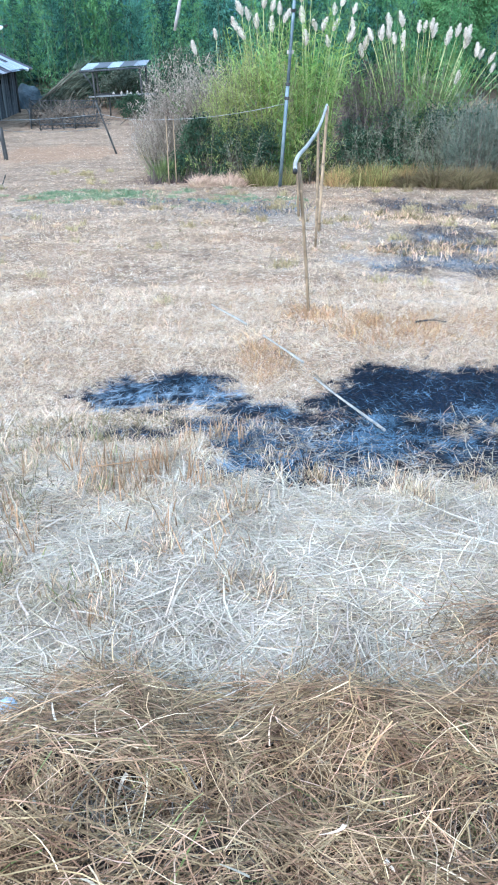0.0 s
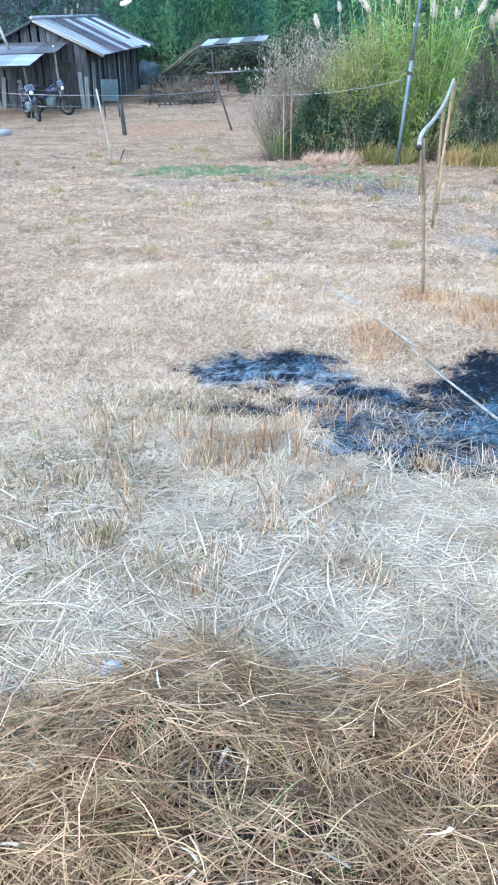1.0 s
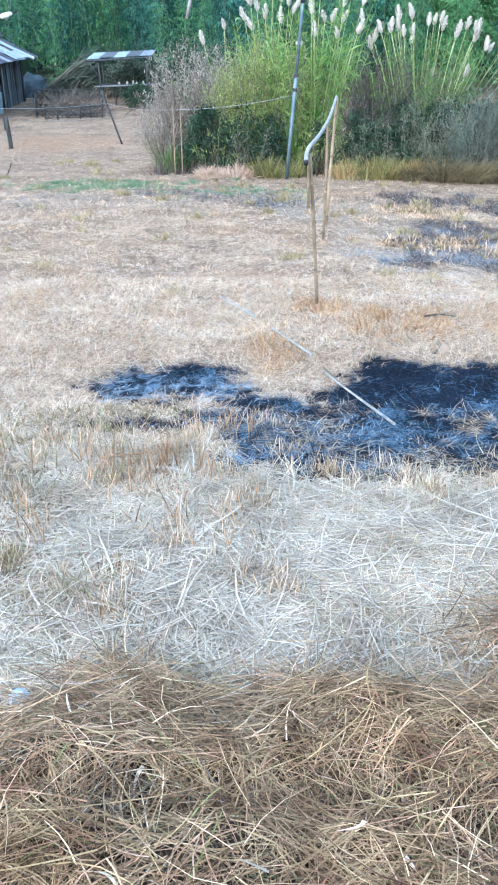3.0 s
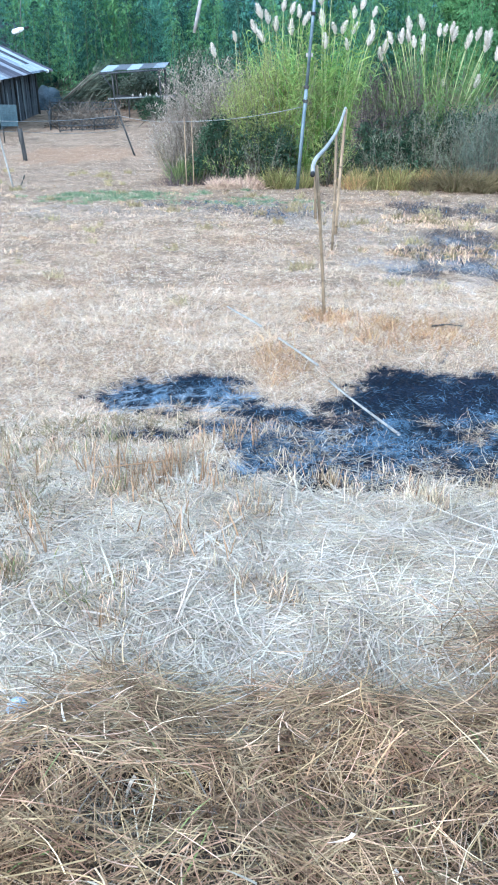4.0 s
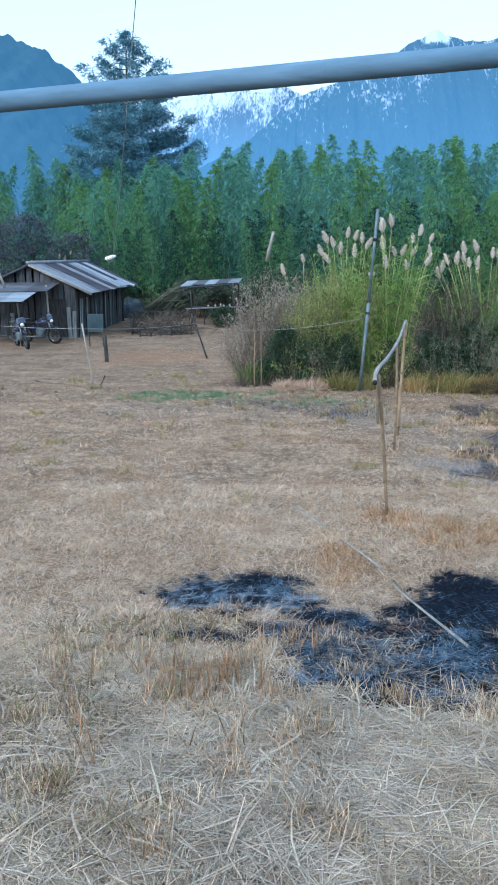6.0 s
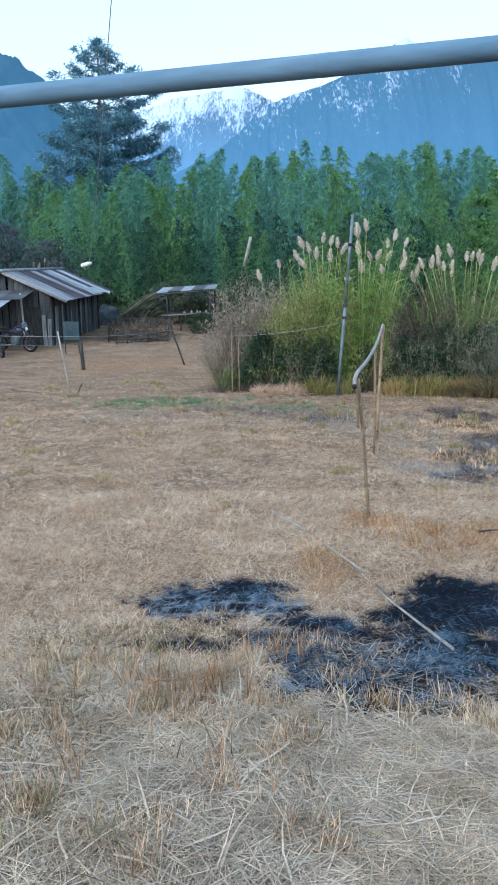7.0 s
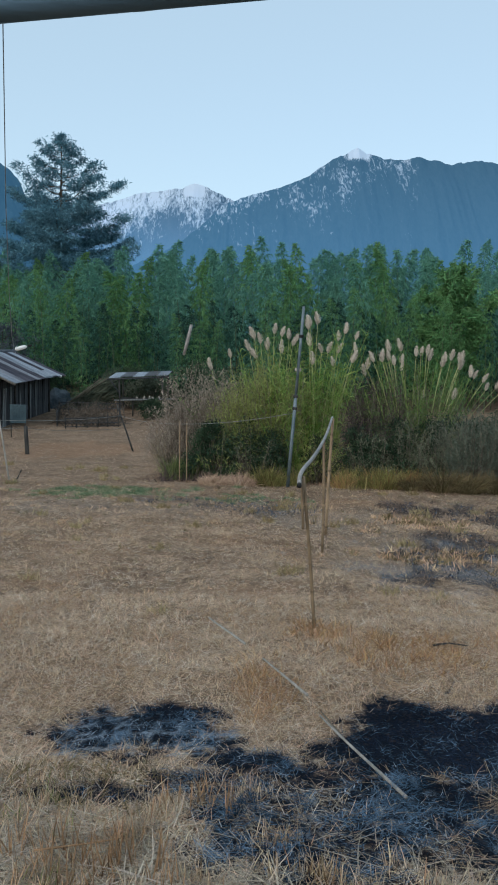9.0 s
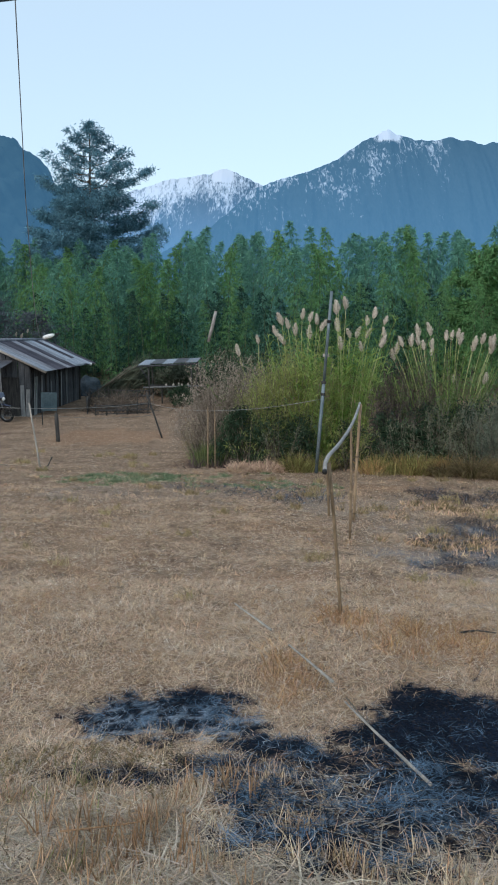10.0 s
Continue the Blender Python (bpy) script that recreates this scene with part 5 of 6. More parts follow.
def motorbike(x, y, turn, paint, label):
    e = thing("motorbike", label, "motorbike", "parked motorbikes", at=pose(x, y, gz(x, y), 0, 0, turn) @ pose(0, 0, 0, 8))
    for wx in (-.63, .63):
        w = part("wheel", torus(.27, .045), M_BLACK, e, at=pose(wx, 0, .3))
        part("rim", torus(.225, .016), M_CHROME, w)
        sp = [np.array([(0, 0, 0), (.225 * math.cos(k * .6283), 0, .225 * math.sin(k * .6283))]) for k in range(10)]
        part("spoking", mesh_np("spoking", *tubes(sp, [.006] * 10, 4)), M_CHROME, w)
    tank = bmesh.new()
    bmesh.ops.create_uvsphere(tank, u_segments=14, v_segments=8, radius=1, matrix=Matrix.LocRotScale((.12, 0, .78), None, (.27, .14, .15)))
    part("fuel_tank", tank, paint, e)
    part("seat", box(.62, .24, .1, .035, (-.33, 0, .79), turn=pose(0, 0, 0, 0, 3)), M_SEAT, e)
    part("engine", box(.32, .26, .3, .05, (.05, 0, .42)), M_STEEL, e)
    part("side_cover", box(.3, .22, .2, .04, (-.28, 0, .6)), paint, e)
    fr = [np.array(q) for q in ([(.5, 0, .85), (.2, 0, .35), (-.25, 0, .32), (-.63, 0, .3)], [(.5, 0, .85), (.1, 0, .68), (-.55, 0, .74), (-.63, .1, .3)], [(-.55, 0, .74), (-.63, -.1, .3)])]
    part("frame", mesh_np("frame", *tubes(fr, [.02] * 3, 6)), M_BLACK, e)
    fk = [np.array(q) for q in ([(.63, .08, .3), (.46, .08, .92)], [(.63, -.08, .3), (.46, -.08, .92)])]
    part("fork", mesh_np("fork", *tubes(fk, [.022] * 2, 6)), M_CHROME, e)
    hb = np.array([(.36, .36, 1.0), (.42, .2, 1.02), (.46, 0, .95), (.42, -.2, 1.02), (.36, -.36, 1.0)])
    part("handlebar", smooth(mesh_np("handlebar", *tubes([hb], [.014], 6))), M_CHROME, e)
    for sy in (1, -1):
        part("mirror", box(.015, .1, .07, .01, (.4, .3 * sy, 1.16)), M_BLACK, e)
    hl = bmesh.new()
    bmesh.ops.create_uvsphere(hl, u_segments=12, v_segments=7, radius=.065, matrix=Matrix.Translation((.58, 0, .86)))
    part("headlight", hl, M_WHITE, e, "round glass headlight")
    part("cowl", box(.12, .3, .24, .04, (.5, 0, .98), turn=pose(0, 0, 0, 0, -20)), paint, e)
    part("front_mudguard", box(.4, .12, .03, .01, (.64, 0, .64), turn=pose(0, 0, 0, 0, 10)), paint, e)
    part("rear_mudguard", box(.34, .14, .03, .01, (-.72, 0, .66), turn=pose(0, 0, 0, 0, -18)), paint, e)
    part("tail_light", box(.05, .12, .06, .01, (-.86, 0, .72)), M_RUST, e)
    part("exhaust", smooth(mesh_np("exhaust", *tubes([np.array([(.15, -.16, .3), (-.3, -.17, .27), (-.85, -.18, .34)])], [.035], 7))), M_CHROME, e)
    return e


motorbike(-9.3, 25.2, -55, M_PAINT, "dark motorbike parked under the tin awning")
motorbike(-9.2, 26.9, -16, M_PAINT, "motorbike with pale fairing parked by the shack")


# ---- open shelter, lattice and brush ----
def shelter():
    x0, x1, y0, y1 = -5.12, -2.33, 35.0, 37.5
    e = thing("open_shelter", "open-sided shelter with a low tin roof and table", "shelter", at=pose(-3.7, 36.2, -1.2))
    o = np.array([-3.7, 36.2, -1.2])
    T = lambda *p: tuple(np.array(p) - o)
    for k in range(5):
        corrugated("roof_sheet", k / 5, (k + 1) / 5 + .01, [T(x0, y0, .63 + .014 * (k % 2)), T(x1, y0, .82 + .014 * (k % 2)), T(x1, y1, .95), T(x0, y1, .80)], (M_TINPALE, M_TIN)[k % 2], e)
    for yy, zz in ((y0, .59), (y1, .75)):
        part("eave_beam", smooth(mesh_np("eave_beam", *tubes([np.array([T(x0 - .05, yy, zz - .03), T(x1 + .05, yy, zz + .15)])], [.04], 7))), M_BOARD, e)
    for px, py, pz in ((x0 + .55, y0 + .1, .64), (x1 - .2, y0 + .1, .78), (x0 + .4, y1 - .15, .76), (x1 - .2, y1 - .15, .9)):
        part("post", smooth(mesh_np("post", *tubes([np.array([T(px, py, -1.3), T(px + rng.normal() * .05, py, pz)])], [.04], 7))), M_POST, e)
    part("brace", smooth(mesh_np("brace", *tubes([np.array([T(x0 + .05, y0, .6), T(x0 + .52, y0 + .1, -.1)])], [.028], 6))), M_BOARD, e)
    part("table_board", box(x1 - x0 - .4, 1.1, .06, .01, T((x0 + x1) / 2 + .25, y0 + .8, -.39)), M_POST, e)
    part("front_rail", smooth(mesh_np("front_rail", *tubes([np.array([T(x0 + .25, y0 + .1, -.43), T(x1 + .4, y0 + .1, -.3)])], [.036], 7))), M_PALEBOARD, e)
    for px in (x0 + 1.1, x1 - .45):
        part("table_leg", smooth(mesh_np("table_leg", *tubes([np.array([T(px, y0 + .4, -1.25), T(px, y0 + .4, -.4)])], [.036], 6))), M_POST, e)
    return e


shelter()
for k, (x, h) in enumerate(((-3.5, .13), (-3.24, .16), (-3.1, .11), (-2.8, .15), (-3.85, .1))):
    b = tubes([np.array([(0, 0, 0), (0, 0, h * .6), (0, 0, h * .75), (0, 0, h)])], [np.array([.055, .055, .025, .025])], 8)
    tagged(part("bottle", smooth(mesh_np("bottle", *b)), M_PALEPOST, at=pose(x, 35.6, -.358)), "small dull pale bottle on the shelter's table", "bottle", "bottles")


def lattice(x0, y0, x1, y1, height, label):
    e = thing("lattice_fence", label, "fence", "garden fences", at=pose(x0, y0, gz(x0, y0)))
    L = math.hypot(x1 - x0, y1 - y0)
    d = np.array([(x1 - x0) / L, (y1 - y0) / L, 0])
    for k in range(int(L / .45) + 1):
        p = d * k * .45
        part("post", mesh_np("post", *tubes([np.array([p - [0, 0, .1], p + [rng.normal() * .04, 0, height * rng.uniform(.9, 1.15)]])], [.025], 5)), M_POST, e)
    for k in range(int(L / .18)):
        p = d * k * .18
        for s in (-1, 1):
            q = p + d * .42 * s + np.array([0, 0, height * .92])
            part("slat", mesh_np("slat", *tubes([np.array([p + [0, .02 * s, .05], q + [0, .02 * s, 0]])], [.011], 4)), M_POST, e)
    for z in (.15, .5, .9):
        part("rail", mesh_np("rail", *tubes([np.array([[0, 0, z * height], d * L + [0, 0, z * height + rng.normal() * .04]])], [.018], 5)), M_BOARD, e)
    return e


lattice(-5.9, 29.3, -3.9, 30.6, .45, "dark woven bamboo lattice fence, partly fallen")
lattice(-7.3, 34.5, -4.4, 34.4, .75, "dark woven bamboo lattice fence behind the plot")
lattice(-7.3, 34.5, -6.4, 30.0, .6, "dark woven bamboo lattice fence along the plot")
shrub(-2.9, 34.0, .65, .5, .95, 88, M_SHRUB, "dark low bush before the shelter", 1800, .09)


def brush(name, label, x, y, rx, ry, h, n, material, seed, length=(.5, 1.4)):
    r = np.random.default_rng(seed)
    px, py = r.normal(size=n) * rx * .45, r.normal(size=n) * ry * .45
    top = h * np.exp(-((px / rx) ** 2 + (py / ry) ** 2) * 1.4)
    b = np.stack([px, py, top * r.uniform(.1, 1, n)], -1)
    way = np.stack([r.normal(size=n), r.normal(size=n) * .6, r.normal(size=n) * .7 + .4], -1)
    ob = part(name, mesh_np(name, *strips(b, way, r.uniform(*length, n), r.uniform(.012, .035, n), .25, 3, taper=.4)), material, at=pose(x, y, gz(x, y)))
    return tagged(ob, label, "brush pile", kind="stuff")


def cut_stack(x0, x1, y, z0, z1, n, seed, label):
    """A sloping bank of cut branches, all lying much the same way, leaves and twigs on them."""
    r = np.random.default_rng(seed)
    t, v = r.random(n), r.random(n)
    b = np.stack([x0 + (x1 - x0) * t + r.normal(size=n) * .15, y + r.uniform(-.9, .9, n), (z0 + (z1 - z0) * t) * v ** .45 + .03], -1)
    slope = (z1 - z0) / (x1 - x0)
    way = np.stack([np.ones(n), r.normal(size=n) * .5, slope + r.normal(size=n) * .45], -1) * r.choice((-1, 1), n)[:, None]
    ob = part("brush_pile", mesh_np("brush_pile", *strips(b, way, r.uniform(.2, .8, n), r.uniform(.015, .045, n), .1, 1, taper=.4)), M_BRUSH, at=pose(0, 0, gz(x0, y)))
    return tagged(ob, label, "brush pile", kind="stuff")


cut_stack(-7.8, -5.5, 39.2, .1, 2.0, 2600, 71, "sloping bank of cut grey-green branches behind the plot")
stack = thing("pole_stack", "long cut bamboo poles leaning on the brush bank", "poles", at=pose(-6.6, 38.4, gz(-6.6, 38.4)))
for k in range(3):
    a = np.array([-1.6 + k * .16 + rng.normal() * .1, -.3 + rng.normal() * .15, .02])
    part("pole", smooth(mesh_np("pole", *tubes([np.array([a, a + [2.3 + rng.normal() * .3, .5, 1.75 + rng.normal() * .2]])], [np.array([.035, .02])], 6))), M_TWIG, stack)
brush("brush_pile", "low heap of dark twigs in the plot", -5.4, 31.6, 1.5, .9, .4, 700, M_DARKSTALK, 73)
for x, y, rx, ry, h, m, lab in ((-4.6, 40.3, 1.3, 1.0, 2.3, M_SHRUB, "dark green bush behind the shelter"), (-1.2, 38.5, 1.7, 1.2, 2.6, M_SHRUB, "dark green bush behind the shelter"),
                                (.8, 30, 2.0, 1.5, 2.6, M_SHRUB, "dark green bush behind the reeds"), (-9.8, 41.5, 1.8, 1.0, 2.2, M_SHRUB, "dark green bush behind the shack"),
                                (-3.6, 39.2, 1.3, .8, 1.7, M_BRUSH, "greyish green bush behind the shelter")):
    shrub(x, y, rx, ry, h, int(160 + x * 7), m, lab, 5200, .11)


# ---- sticks on the ground ----
def lying(name, label, pts, r, material, lift=.015):
    out = []
    for (xa, ya), (xb, yb) in zip(pts, pts[1:]):
        for q in np.linspace(0, 1, 10, endpoint=False):
            x, y = xa + (xb - xa) * q, ya + (yb - ya) * q
            out.append((x, y, gz(x, y) + lift + r))
    z = np.array(out)
    z[:, 2] = np.convolve(np.pad(z[:, 2], 4, mode="edge"), np.ones(9) / 9, "valid") + .01
    ob = part(name, smooth(mesh_np(name, *tubes([z], [np.linspace(r, r * .6, len(z))], 7))), material)
    return tagged(ob, label, "stick")


lying("bamboo_stick", "long pale bamboo stick lying across the burnt grass", [(1.41, 3.34), (1.05, 4.44)], .0105, M_PALEPOST, .03)
lying("bamboo_stick", "thin dry cane lying in the grass", [(1.02, 4.50), (.72, 5.13)], .011, M_PALEPOST, .075)
lying("bamboo_stick", "thin dry cane lying in the grass", [(.62, 5.35), (.29, 6.1)], .011, M_PALEPOST, .085)
lying("twig", "dark twig lying on the burnt patch", [(1.2, 4.05), (1.09, 4.42)], .008, M_TWIG, .03)
lying("twig", "dark crooked twig in the dry grass", [(2.15, 5.5), (2.3, 5.55), (2.45, 5.5)], .009, M_POST, .02)
lying("twig", "thin reddish stem lying in the stubble", [(-.35, 2.75), (.05, 2.85)], .005, M_REDSTEM, .05)
lying("twig", "crooked dry branch lying in the field", [(-5.5, 15.6), (-5.1, 15.2), (-4.7, 15.2)], .018, M_TWIG, .02)
st = bmesh.new()
bmesh.ops.create_icosphere(st, subdivisions=2, radius=.035)
for v in st.verts:
    v.co *= 1 + .25 * noise.noise(v.co * 30)
tagged(part("stone", st, M_ASH, at=pose(-.34, .9, gz(-.34, .9) + .03)), "small pale bluish stone in the straw", "stone")


# ---- straw and grass ----
def litter(name, label, n, area, weight, length, width, material, up=0.15, lift=.004, seg=2, seed=1, droop=.1, bias=None, wild=0.0, category="grass", curl=.2):
    """Loose blades over part of the field; weight(x, y) in 0..1 thins them out."""
    r = np.random.default_rng(seed)
    x0, x1, y0, y1 = area
    m = int(n)
    q = r.random(m * 4)
    x = r.uniform(x0, x1, m * 4)
    y = y0 * (y1 / y0) ** q if y1 / y0 > 4 else y0 + (y1 - y0) * q
    keep = r.random(m * 4) < weight(x, y)
    x, y = x[keep][:m], y[keep][:m]
    m = len(x)
    az = r.uniform(0, 6.283, m) if bias is None else bias + r.normal(size=m) * wild + 3.1416 * r.integers(0, 2, m)
    far = np.clip(y / 4.0, 1, 2.6) if y1 > 8 else 1.0
    el = np.abs(r.normal(size=m)) * up
    z = ground_z(x, y)
    b = np.stack([x, y, z + lift * r.uniform(.2, 3, m)], -1)
    size = r.uniform(*length, m) * far ** .15
    if y1 <= 4:                        # near the eye the blades follow the lie of the ground
        el = el + np.clip((ground_z(x + np.cos(az) * size, y + np.sin(az) * size) - z) / size, -.8, .8)
    way = np.stack([np.cos(az), np.sin(az), el], -1)
    ob = part(name, mesh_np(name, *strips(b, way, size, r.uniform(*width, m) * far ** .75, droop * r.uniform(0, 1, m), seg, flat=True, taper=.3, bend=r.normal(size=m) * curl)), material)
    return tagged(ob, label, category, kind="stuff")


soot_f = soot_at
pale_f = lambda x, y: np.clip(blot(x, y, PALE, .7, 1.2, 37), 0, 1)
rust_f = lambda x, y: blot(x, y, RUST, .6, 1.5, 31)
edge_fade = lambda x, y: np.clip((1.9 - np.abs(x - .5)) / .8 + fbm(x * 2, y * 2, 59, 3) - .4, 0, 1) * np.clip((3.5 - y) / .7 + fbm(x * 3, y * 3, 60, 3) - .3, 0, 1)
on_heap = lambda x, y: np.clip(heap_height(x, y) * 18, 0, 1)
wide = lambda x, y: (np.abs(x - .3) < 1.2 + .42 * y)
litter("dry_grass", "matted tan dry grass covering the field", 130000, (-14, 9, 1.5, 30), lambda x, y: (1 - soot_f(x, y)) * (1 - .6 * pale_f(x, y)) * wide(x, y), (.03, .11), (.0018, .0036), M_TAN, .24, seg=1, seed=1)
litter("dry_grass", "matted pale dry grass covering the field", 100000, (-14, 9, 1.5, 30), lambda x, y: (1 - soot_f(x, y)) * wide(x, y) * .8 * np.clip(1.9 - y / 12, .5, 1), (.025, .09), (.0015, .0032), M_FIELDSTRAW, .16, seg=1, seed=2)
litter("dry_grass", "short tan blades matted round the burnt grass", 34000, (-2.2, 4.0, 3.0, 7.0), lambda x, y: (1 - soot_f(x, y)) * wide(x, y), (.035, .12), (.0018, .004), M_TAN, .5, seg=1, seed=19)
litter("dry_grass", "short pale blades matted round the burnt grass", 17000, (-2.2, 4.0, 3.0, 7.0), lambda x, y: (1 - soot_f(x, y)) * wide(x, y), (.04, .14), (.0018, .004), M_FIELDSTRAW, .35, seg=1, seed=20)
litter("dry_grass", "tufted tan grass standing over the mown field", 36000, (-5, 5.5, 4.4, 13), lambda x, y: (1 - soot_f(x, y)) * wide(x, y) * np.clip(fbm(x * 2.2, y * 2.6, 52, 3) * 4 - 1.4, .12, 1), (.03, .085), (.0016, .0034), M_TAN, .5, .004, 1, 25)
litter("straw_litter", "bleached straw lying criss-cross on the field", 15500, (-2.0, 3.0, .7, 3.9), lambda x, y: edge_fade(x, y) * (1 - .92 * soot_f(x, y)) * (1 - .6 * on_heap(x, y)) * (.35 + .65 * pale_f(x, y)) * np.clip(fbm(x * 2.0, y * 2.6, 58, 3) * 4 - 1.2, .3, 1), (.07, .28), (.0032, .0075), M_STRAW, .18, seed=3, droop=.18)
litter("straw_litter", "tan straw lying criss-cross on the field", 18000, (-2.0, 3.0, .85, 4), lambda x, y: edge_fade(x, y) * (1 - .92 * soot_f(x, y)) * (1 - on_heap(x, y)) * np.clip(3.2 - fbm(x * 2.0, y * 2.6, 58, 3) * 5, .15, 1), (.06, .22), (.002, .005), M_STUB, .16, seed=4, droop=.18)
litter("straw_litter", "straw deep in the litter, coloured as shaded", 15000, (-2.0, 3.0, .85, 3.9), lambda x, y: edge_fade(x, y) * (1 - .92 * soot_f(x, y)) * (1 - on_heap(x, y)), (.06, .22), (.002, .0045), M_SHADE_STRAW, .12, .002, 2, 18, .18)
litter("straw_stalks", "a few long thick bleached stalks on the straw", 170, (-1.2, 2.3, .9, 3), lambda x, y: 1 - .9 * soot_f(x, y), (.16, .42), (.006, .010), M_STRAW, .12, .02, 3, 5, .15)
litter("rusty_grass", "tufts of rust-brown dead grass", 9500, (-3, 5, 4.3, 11), lambda x, y: rust_f(x, y) * (1 - soot_f(x, y)), (.05, .13), (.002, .004), M_RUST, .9, seed=6)
left_ash = lambda x, y: blot(x, y, [(-.05, 4.12, .55, .3)], .7, 4, 23)
low_ash = lambda x, y: blot(x, y, [(1.3, 3.05, 1.2, .42), (2.3, 3.2, .7, .5), (.6, 3.4, .4, .4)], .7, 4, 24)
litter("burnt_grass", "black burnt grass stubble", 40000, (-1.2, 4, 2.5, 5.2), lambda x, y: soot_f(x, y) * (1 - .65 * left_ash(x, y)) * (1 - .4 * low_ash(x, y)), (.02, .09), (.0015, .004), M_SOOT, .4, seg=1, seed=7)
litter("burnt_grass", "black burnt grass stubble", 15000, (-1.6, 8, 6.3, 14), lambda x, y: soot_f(x, y) + blot(x, y, GREY, .7, 1.2) * .5, (.03, .09), (.002, .004), M_SOOT, .6, seg=1, seed=8)
litter("ash_streaks", "blue-grey singed blades over the burnt grass", 30000, (-1.2, 4, 2.5, 5.2), lambda x, y: soot_f(x, y) * np.clip(.13 + left_ash(x, y) + .8 * low_ash(x, y), 0, 1) * np.clip(fbm(x * 8, y * 11, 87, 3) * 4 - 1.5, .05, 1), (.02, .08), (.0015, .0035), M_BLUEASH, .3, .02, 2, 9, .2, 0.0, .9)
litter("ash_flakes", "grey-white ash flakes on the burnt grass", 6500, (-1.2, 4, 2.5, 5.2), lambda x, y: soot_f(x, y) * np.clip(.02 + left_ash(x, y) + .35 * low_ash(x, y), 0, 1) * np.clip(1.2 - 9 * np.abs(fbm(x * 6, y * 9, 88, 3) - .5), .02, 1), (.015, .05), (.0016, .004), M_ASH, .25, .022, seed=10)
litter("ash_streaks", "blue-grey singed blades over the burnt grass", 12000, (-1.6, 8, 6.3, 14), lambda x, y: soot_f(x, y) * .35 + blot(x, y, GREY, .7, 1.2) * .5, (.03, .08), (.002, .0045), M_BLUEASH, .4, .02, seed=15)
litter("dry_grass", "tan blades left standing in the singed strip", 420, (-.4, 3.2, 2.6, 3.7), lambda x, y: np.clip(fbm(x * 5, y * 6, 89, 3) * 4 - 1.8, .03, 1), (.04, .12), (.0016, .0034), M_TAN, .7, .01, seed=16)
matted = lambda x, y: np.clip(fbm(x * 4, y * 5, 55, 3) * 4.5 - 1.6, .08, 1)
litter("brown_straw", "deep bank of brown straw stalks", 26000, (-2.4, 3.2, -.35, 1.6), lambda x, y: on_heap(x, y) * matted(x, y) * (1 - .95 * hollow(x, y)), (.06, .27), (.002, .0045), M_HEAP, .22, .02, 3, 11, .2, 0.0, 1.15, curl=.45)
litter("brown_straw", "tangled brown stalks raked across the bank", 7000, (-2.4, 3.2, -.35, 1.5), lambda x, y: on_heap(x, y) * (1 - .9 * hollow(x, y)), (.12, .36), (.0022, .0046), M_HEAP, .16, .03, 4, 21, .2, 0.05, .45, curl=.5)
litter("brown_straw", "pale stalks mixed into the bank of straw", 1500, (-2.4, 3.2, -.35, 1.5), lambda x, y: on_heap(x, y) * (1 - .8 * hollow(x, y)), (.06, .26), (.002, .0042), M_TAN, .3, .03, 3, 12, .22, curl=.45)
litter("brown_straw", "greyed stalks lying in the gaps of the bank", 4200, (-2.4, 3.2, -.35, 1.5), lambda x, y: on_heap(x, y) * np.clip(.12 + hollow(x, y), 0, 1), (.06, .24), (.002, .0044), M_STUB, .2, .012, 3, 22, .25, curl=.4)
litter("brown_straw", "orange-brown stalks on the bank of straw", 420, (-2.4, 3.2, -.35, 1.5), on_heap, (.1, .34), (.0024, .005), M_RUST, .22, .035, 4, 23, .2, curl=.4)
litter("chaff", "short broken chaff over the bank of straw", 12000, (-2.4, 3.2, -.35, 1.6), lambda x, y: on_heap(x, y) * (1 - .7 * hollow(x, y)), (.015, .06), (.0016, .0036), M_HEAP, .5, .03, 1, 24, .2)
litter("dry_leaves", "curled pale dry leaves caught in the straw bank", 34, (-1.2, 1.8, .15, 1.1), on_heap, (.03, .085), (.006, .013), M_STRAW, .4, .05, 4, 13, .5, category="leaves", curl=.6)
# Lowest stalks are coloured dark for the shade inside the bank.
litter("brown_straw", "stalks deep in the bank of straw, shade put into their colour", 8500, (-2.4, 3.2, -.35, 1.5), lambda x, y: on_heap(x, y) * (1 - .5 * hollow(x, y)), (.08, .30), (.002, .005), M_DARKSTALK, .12, .004, 3, 14, .22, curl=.4)
litter("green_blades", "few olive blades in the gaps of the straw bank", 420, (-1.2, 2.0, .1, 1.0), lambda x, y: .06 + hollow(x, y), (.06, .2), (.003, .007), M_FRESH, .35, .02, 3, 17, .3)


def tufts(name, label, spots, per, height, material, seed, lean=.3, width=(.002, .005)):
    r = np.random.default_rng(seed)
    P, W = [], []
    for x, y, s in spots:
        m = int(per * s)
        px, py = x + r.normal(size=m) * .038 * s, y + r.normal(size=m) * .032 * s
        P.append(np.stack([px, py, ground_z(px, py) - .01], -1))
        W.append(np.stack([r.normal(size=m) * lean, r.normal(size=m) * lean, np.ones(m)], -1))
    P, W = np.concatenate(P), np.concatenate(W)
    m = len(P)
    far = np.clip(P[:, 1] / 4, 1, 3)
    ob = part(name, mesh_np(name, *strips(P, W, height * r.uniform(.35, 1, m), r.uniform(*width, m) * far, r.uniform(0, .25, m), 2, taper=.3)), material)
    return tagged(ob, label, "grass", kind="stuff")


rs = np.random.default_rng(90)
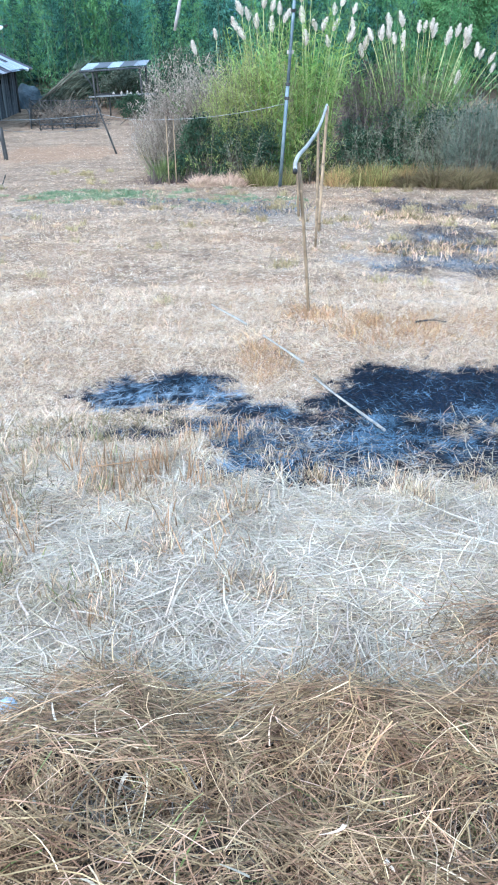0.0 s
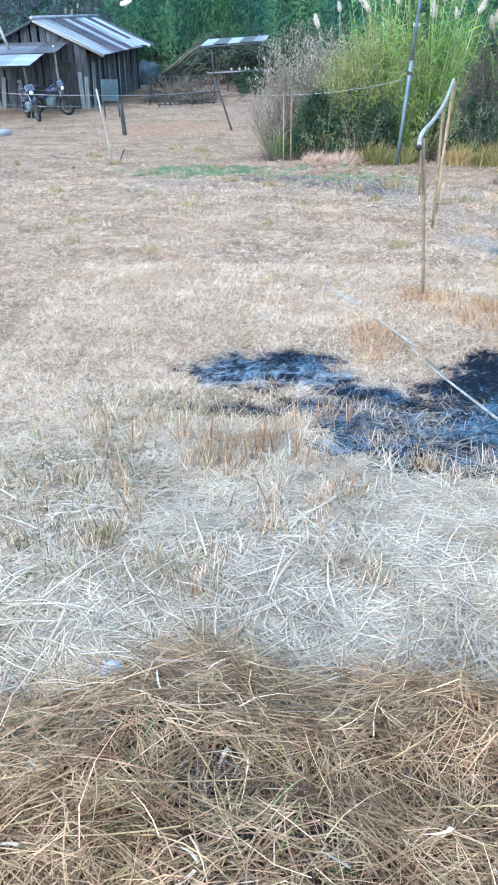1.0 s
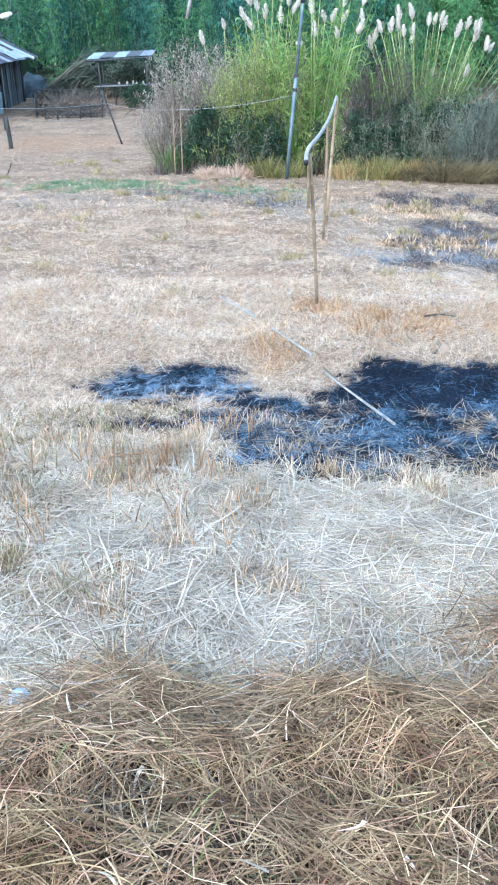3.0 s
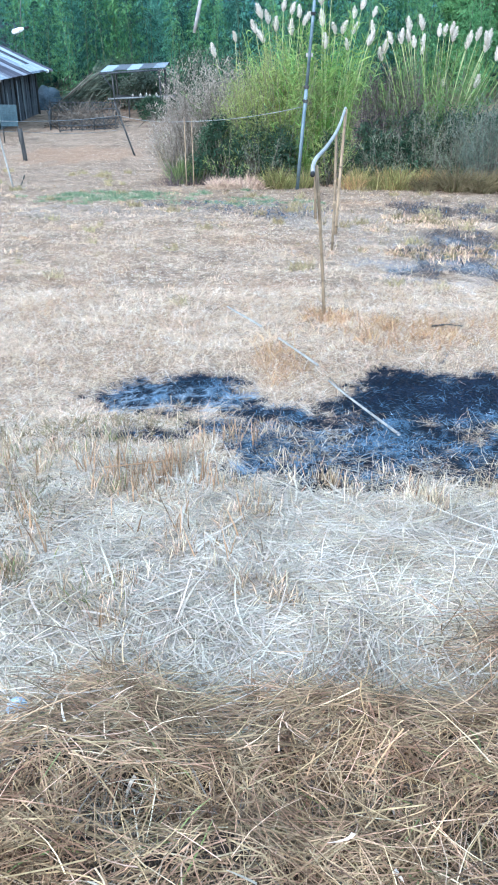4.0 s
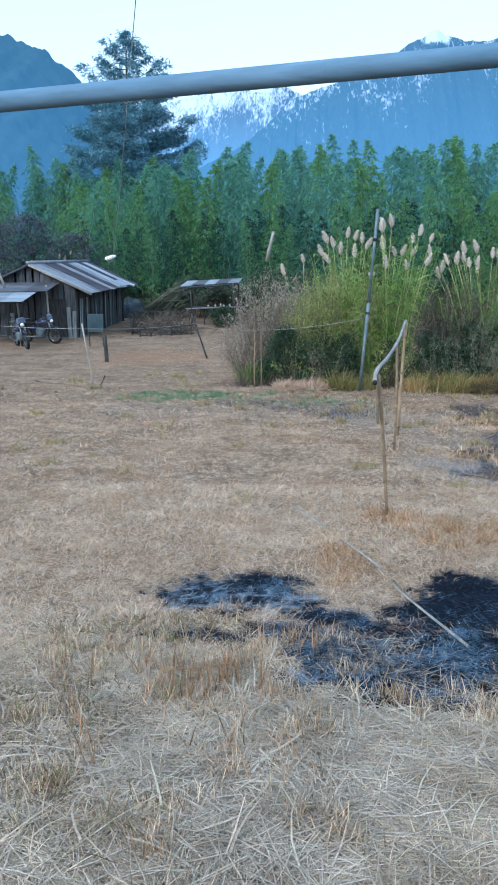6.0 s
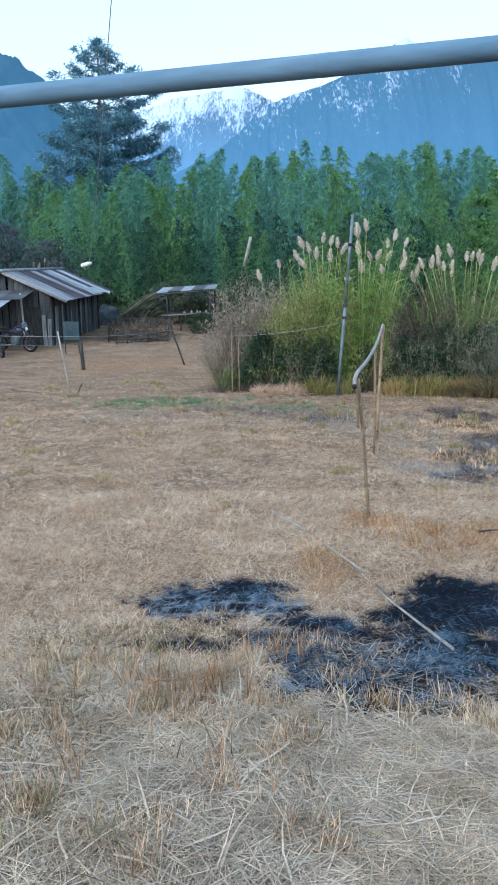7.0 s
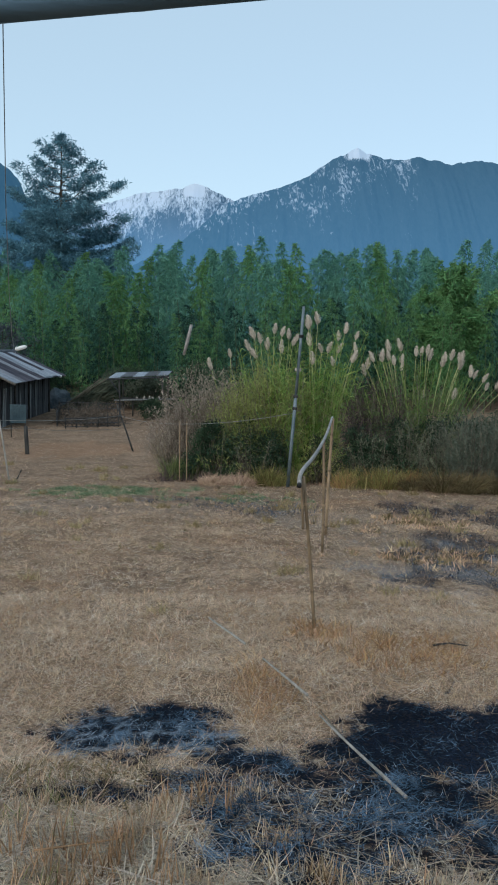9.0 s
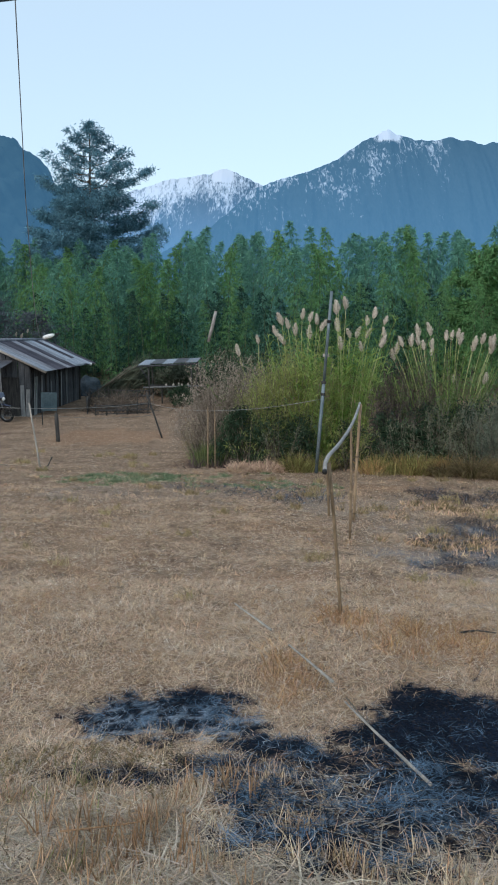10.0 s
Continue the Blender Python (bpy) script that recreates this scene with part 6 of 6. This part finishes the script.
# upright clumps placed to fit the camera's view, and thinner stubble round them
CLUMPS = [(-.05, 2.98), (.07, 3.04), (.18, 3.14), (-.71, 2.95), (-.97, 2.88), (-.86, 2.36), (-.76, 2.45), (-.32, 2.68), (.02, 2.49), (.19, 1.96), (.32, 2.15), (.49, 2.24), (-.61, 1.82), (-.6, 1.64),
          (-.16, 1.66), (-.11, 1.46), (-.22, 1.43), (.12, 1.92), (.67, 2.89), (.93, 2.63), (1.28, 2.45), (1.36, 2.5), (.67, 3.38), (.38, 1.57), (.56, 1.49), (-.94, 3.19), (-.66, 3.07), (-.51, 3.28)]
clump = [(x + rs.normal() * .05, y + rs.normal() * .06, rs.uniform(.8, 1.6)) for x, y in CLUMPS for k in range(2)]
thin = [(rs.uniform(-1.3, .45), rs.uniform(1.45, 3.4), rs.uniform(.3, .9)) for k in range(48)] + [(rs.uniform(.4, 2.2), rs.uniform(2.2, 2.75), .7) for k in range(26)] + [(rs.uniform(.3, 2.2), rs.uniform(1.2, 2.4), .4) for k in range(12)]
stub = clump + thin
tufts("stubble", "cut brown grass stubble standing upright", stub, 20, .145, M_STUB, 91, .32, (.0028, .0065))
tufts("stubble", "cut tan grass stubble standing upright", clump, 20, .12, M_TAN, 103, .6, (.0026, .006))
tufts("stubble", "cut rust-brown grass stubble standing upright", clump[::2] + thin[::3], 8, .18, M_HEAP, 92, .22, (.003, .006))
tufts("stubble", "few green shoots among the stubble", [q for q in stub if q[0] < -.2][::2], 9, .16, M_FRESH, 93, .35, (.003, .007))
rust = [(1.32 + rs.normal() * .16, 5.85 + rs.normal() * .12, 1.3) for k in range(22)] + [(1.9 + rs.normal() * .5, 5.45 + rs.normal() * .2, 1.1) for k in range(46)] \
    + [(.72 + rs.normal() * .09, 4.75 + rs.normal() * .26, 1.2) for k in range(22)]
isle = [(3.3 + rs.normal() * .5, 8.8 + rs.normal() * .3, 1.5) for k in range(26)] + [(4.3 + rs.normal() * .6, 8.3 + rs.normal() * .4, 1.5) for k in range(26)] + [(3.6 + rs.normal() * .7, 11.0 + rs.normal() * .4, 1.6) for k in range(26)]
tufts("grass_tufts", "tan grass islands left among the burnt patches", isle, 15, .14, M_TAN, 101, .7, (.003, .006))
tufts("grass_tufts", "olive-brown grass islands left among the burnt patches", isle[::2], 18, .15, M_SEDGE, 102, .7, (.003, .006))
tufts("rusty_tufts", "ankle-high tufts of rust-brown grass", rust, 15, .15, M_RUST, 94, .6, (.003, .0065))
far_t = [(-1.33, 12.74, 2), (-.61, 12.2, 2), (1.42, 12.2, 3), (1.8, 12.3, 2.5), (2.4, 11.0, 2.5), (2.15, 7.1, 2), (-.14, 6.4, 1.5), (2.9, 9.5, 2.5), (3.5, 11.2, 3), (2.6, 6.9, 1.5)] + [(rs.uniform(-6, 6), rs.uniform(7, 19), rs.uniform(.8, 2)) for k in range(70)]
tufts("grass_tufts", "scattered olive and tan grass tufts", far_t, 40, .17, M_REED_DRY, 95, .5)
mid_t = [(rs.uniform(-5.5, 6), rs.uniform(4.6, 16), rs.uniform(.6, 1.6)) for k in range(520)]
mid_t = [q for q in mid_t if soot_at(np.array([q[0]]), np.array([q[1]]))[0] < .3]
tufts("grass_tufts", "small tan tussocks across the mown field", mid_t[::2], 16, .1, M_TAN, 97, .9)
tufts("grass_tufts", "small brown tussocks across the mown field", mid_t[1::2], 9, .1, M_SEDGE, 98, .9)
red = [(.05 + rs.normal() * .12, 2.66 + rs.normal() * .12, .9) for k in range(13)] + [(-.37 + rs.normal() * .15, 2.75 + rs.normal() * .1, .6) for k in range(10)] + [(.27 + rs.normal() * .1, 3.25 + rs.normal() * .1, .7) for k in range(8)] + [(rs.uniform(-.9, .5), rs.uniform(1.8, 2.8), .35) for k in range(26)]
tufts("red_stems", "upright reddish-brown stems among the stubble", red, 11, .25, M_REDSTEM, 99, .18, (.0045, .0085))
olive = [(rs.uniform(-1.2, .1), rs.uniform(3.1, 3.75), .9) for k in range(60)] + [(rs.uniform(-1.3, -.5), rs.uniform(1.3, 2.7), 1.1) for k in range(50)]
tufts("olive_tufts", "low olive-brown tufts at the edge of the burnt grass", olive, 18, .13, M_SEDGE, 100, .7, (.003, .006))
gr = [(rs.normal() * .85 - 1.8, rs.normal() * .42 + 14.0, 1.8) for k in range(62)] + [(rs.normal() * .7 + .7, rs.normal() * .35 + 13.2, 1.4) for k in range(30)]
tufts("green_grass", "low patch of fresh green grass", gr, 50, .09, M_GREEN, 96, .8)
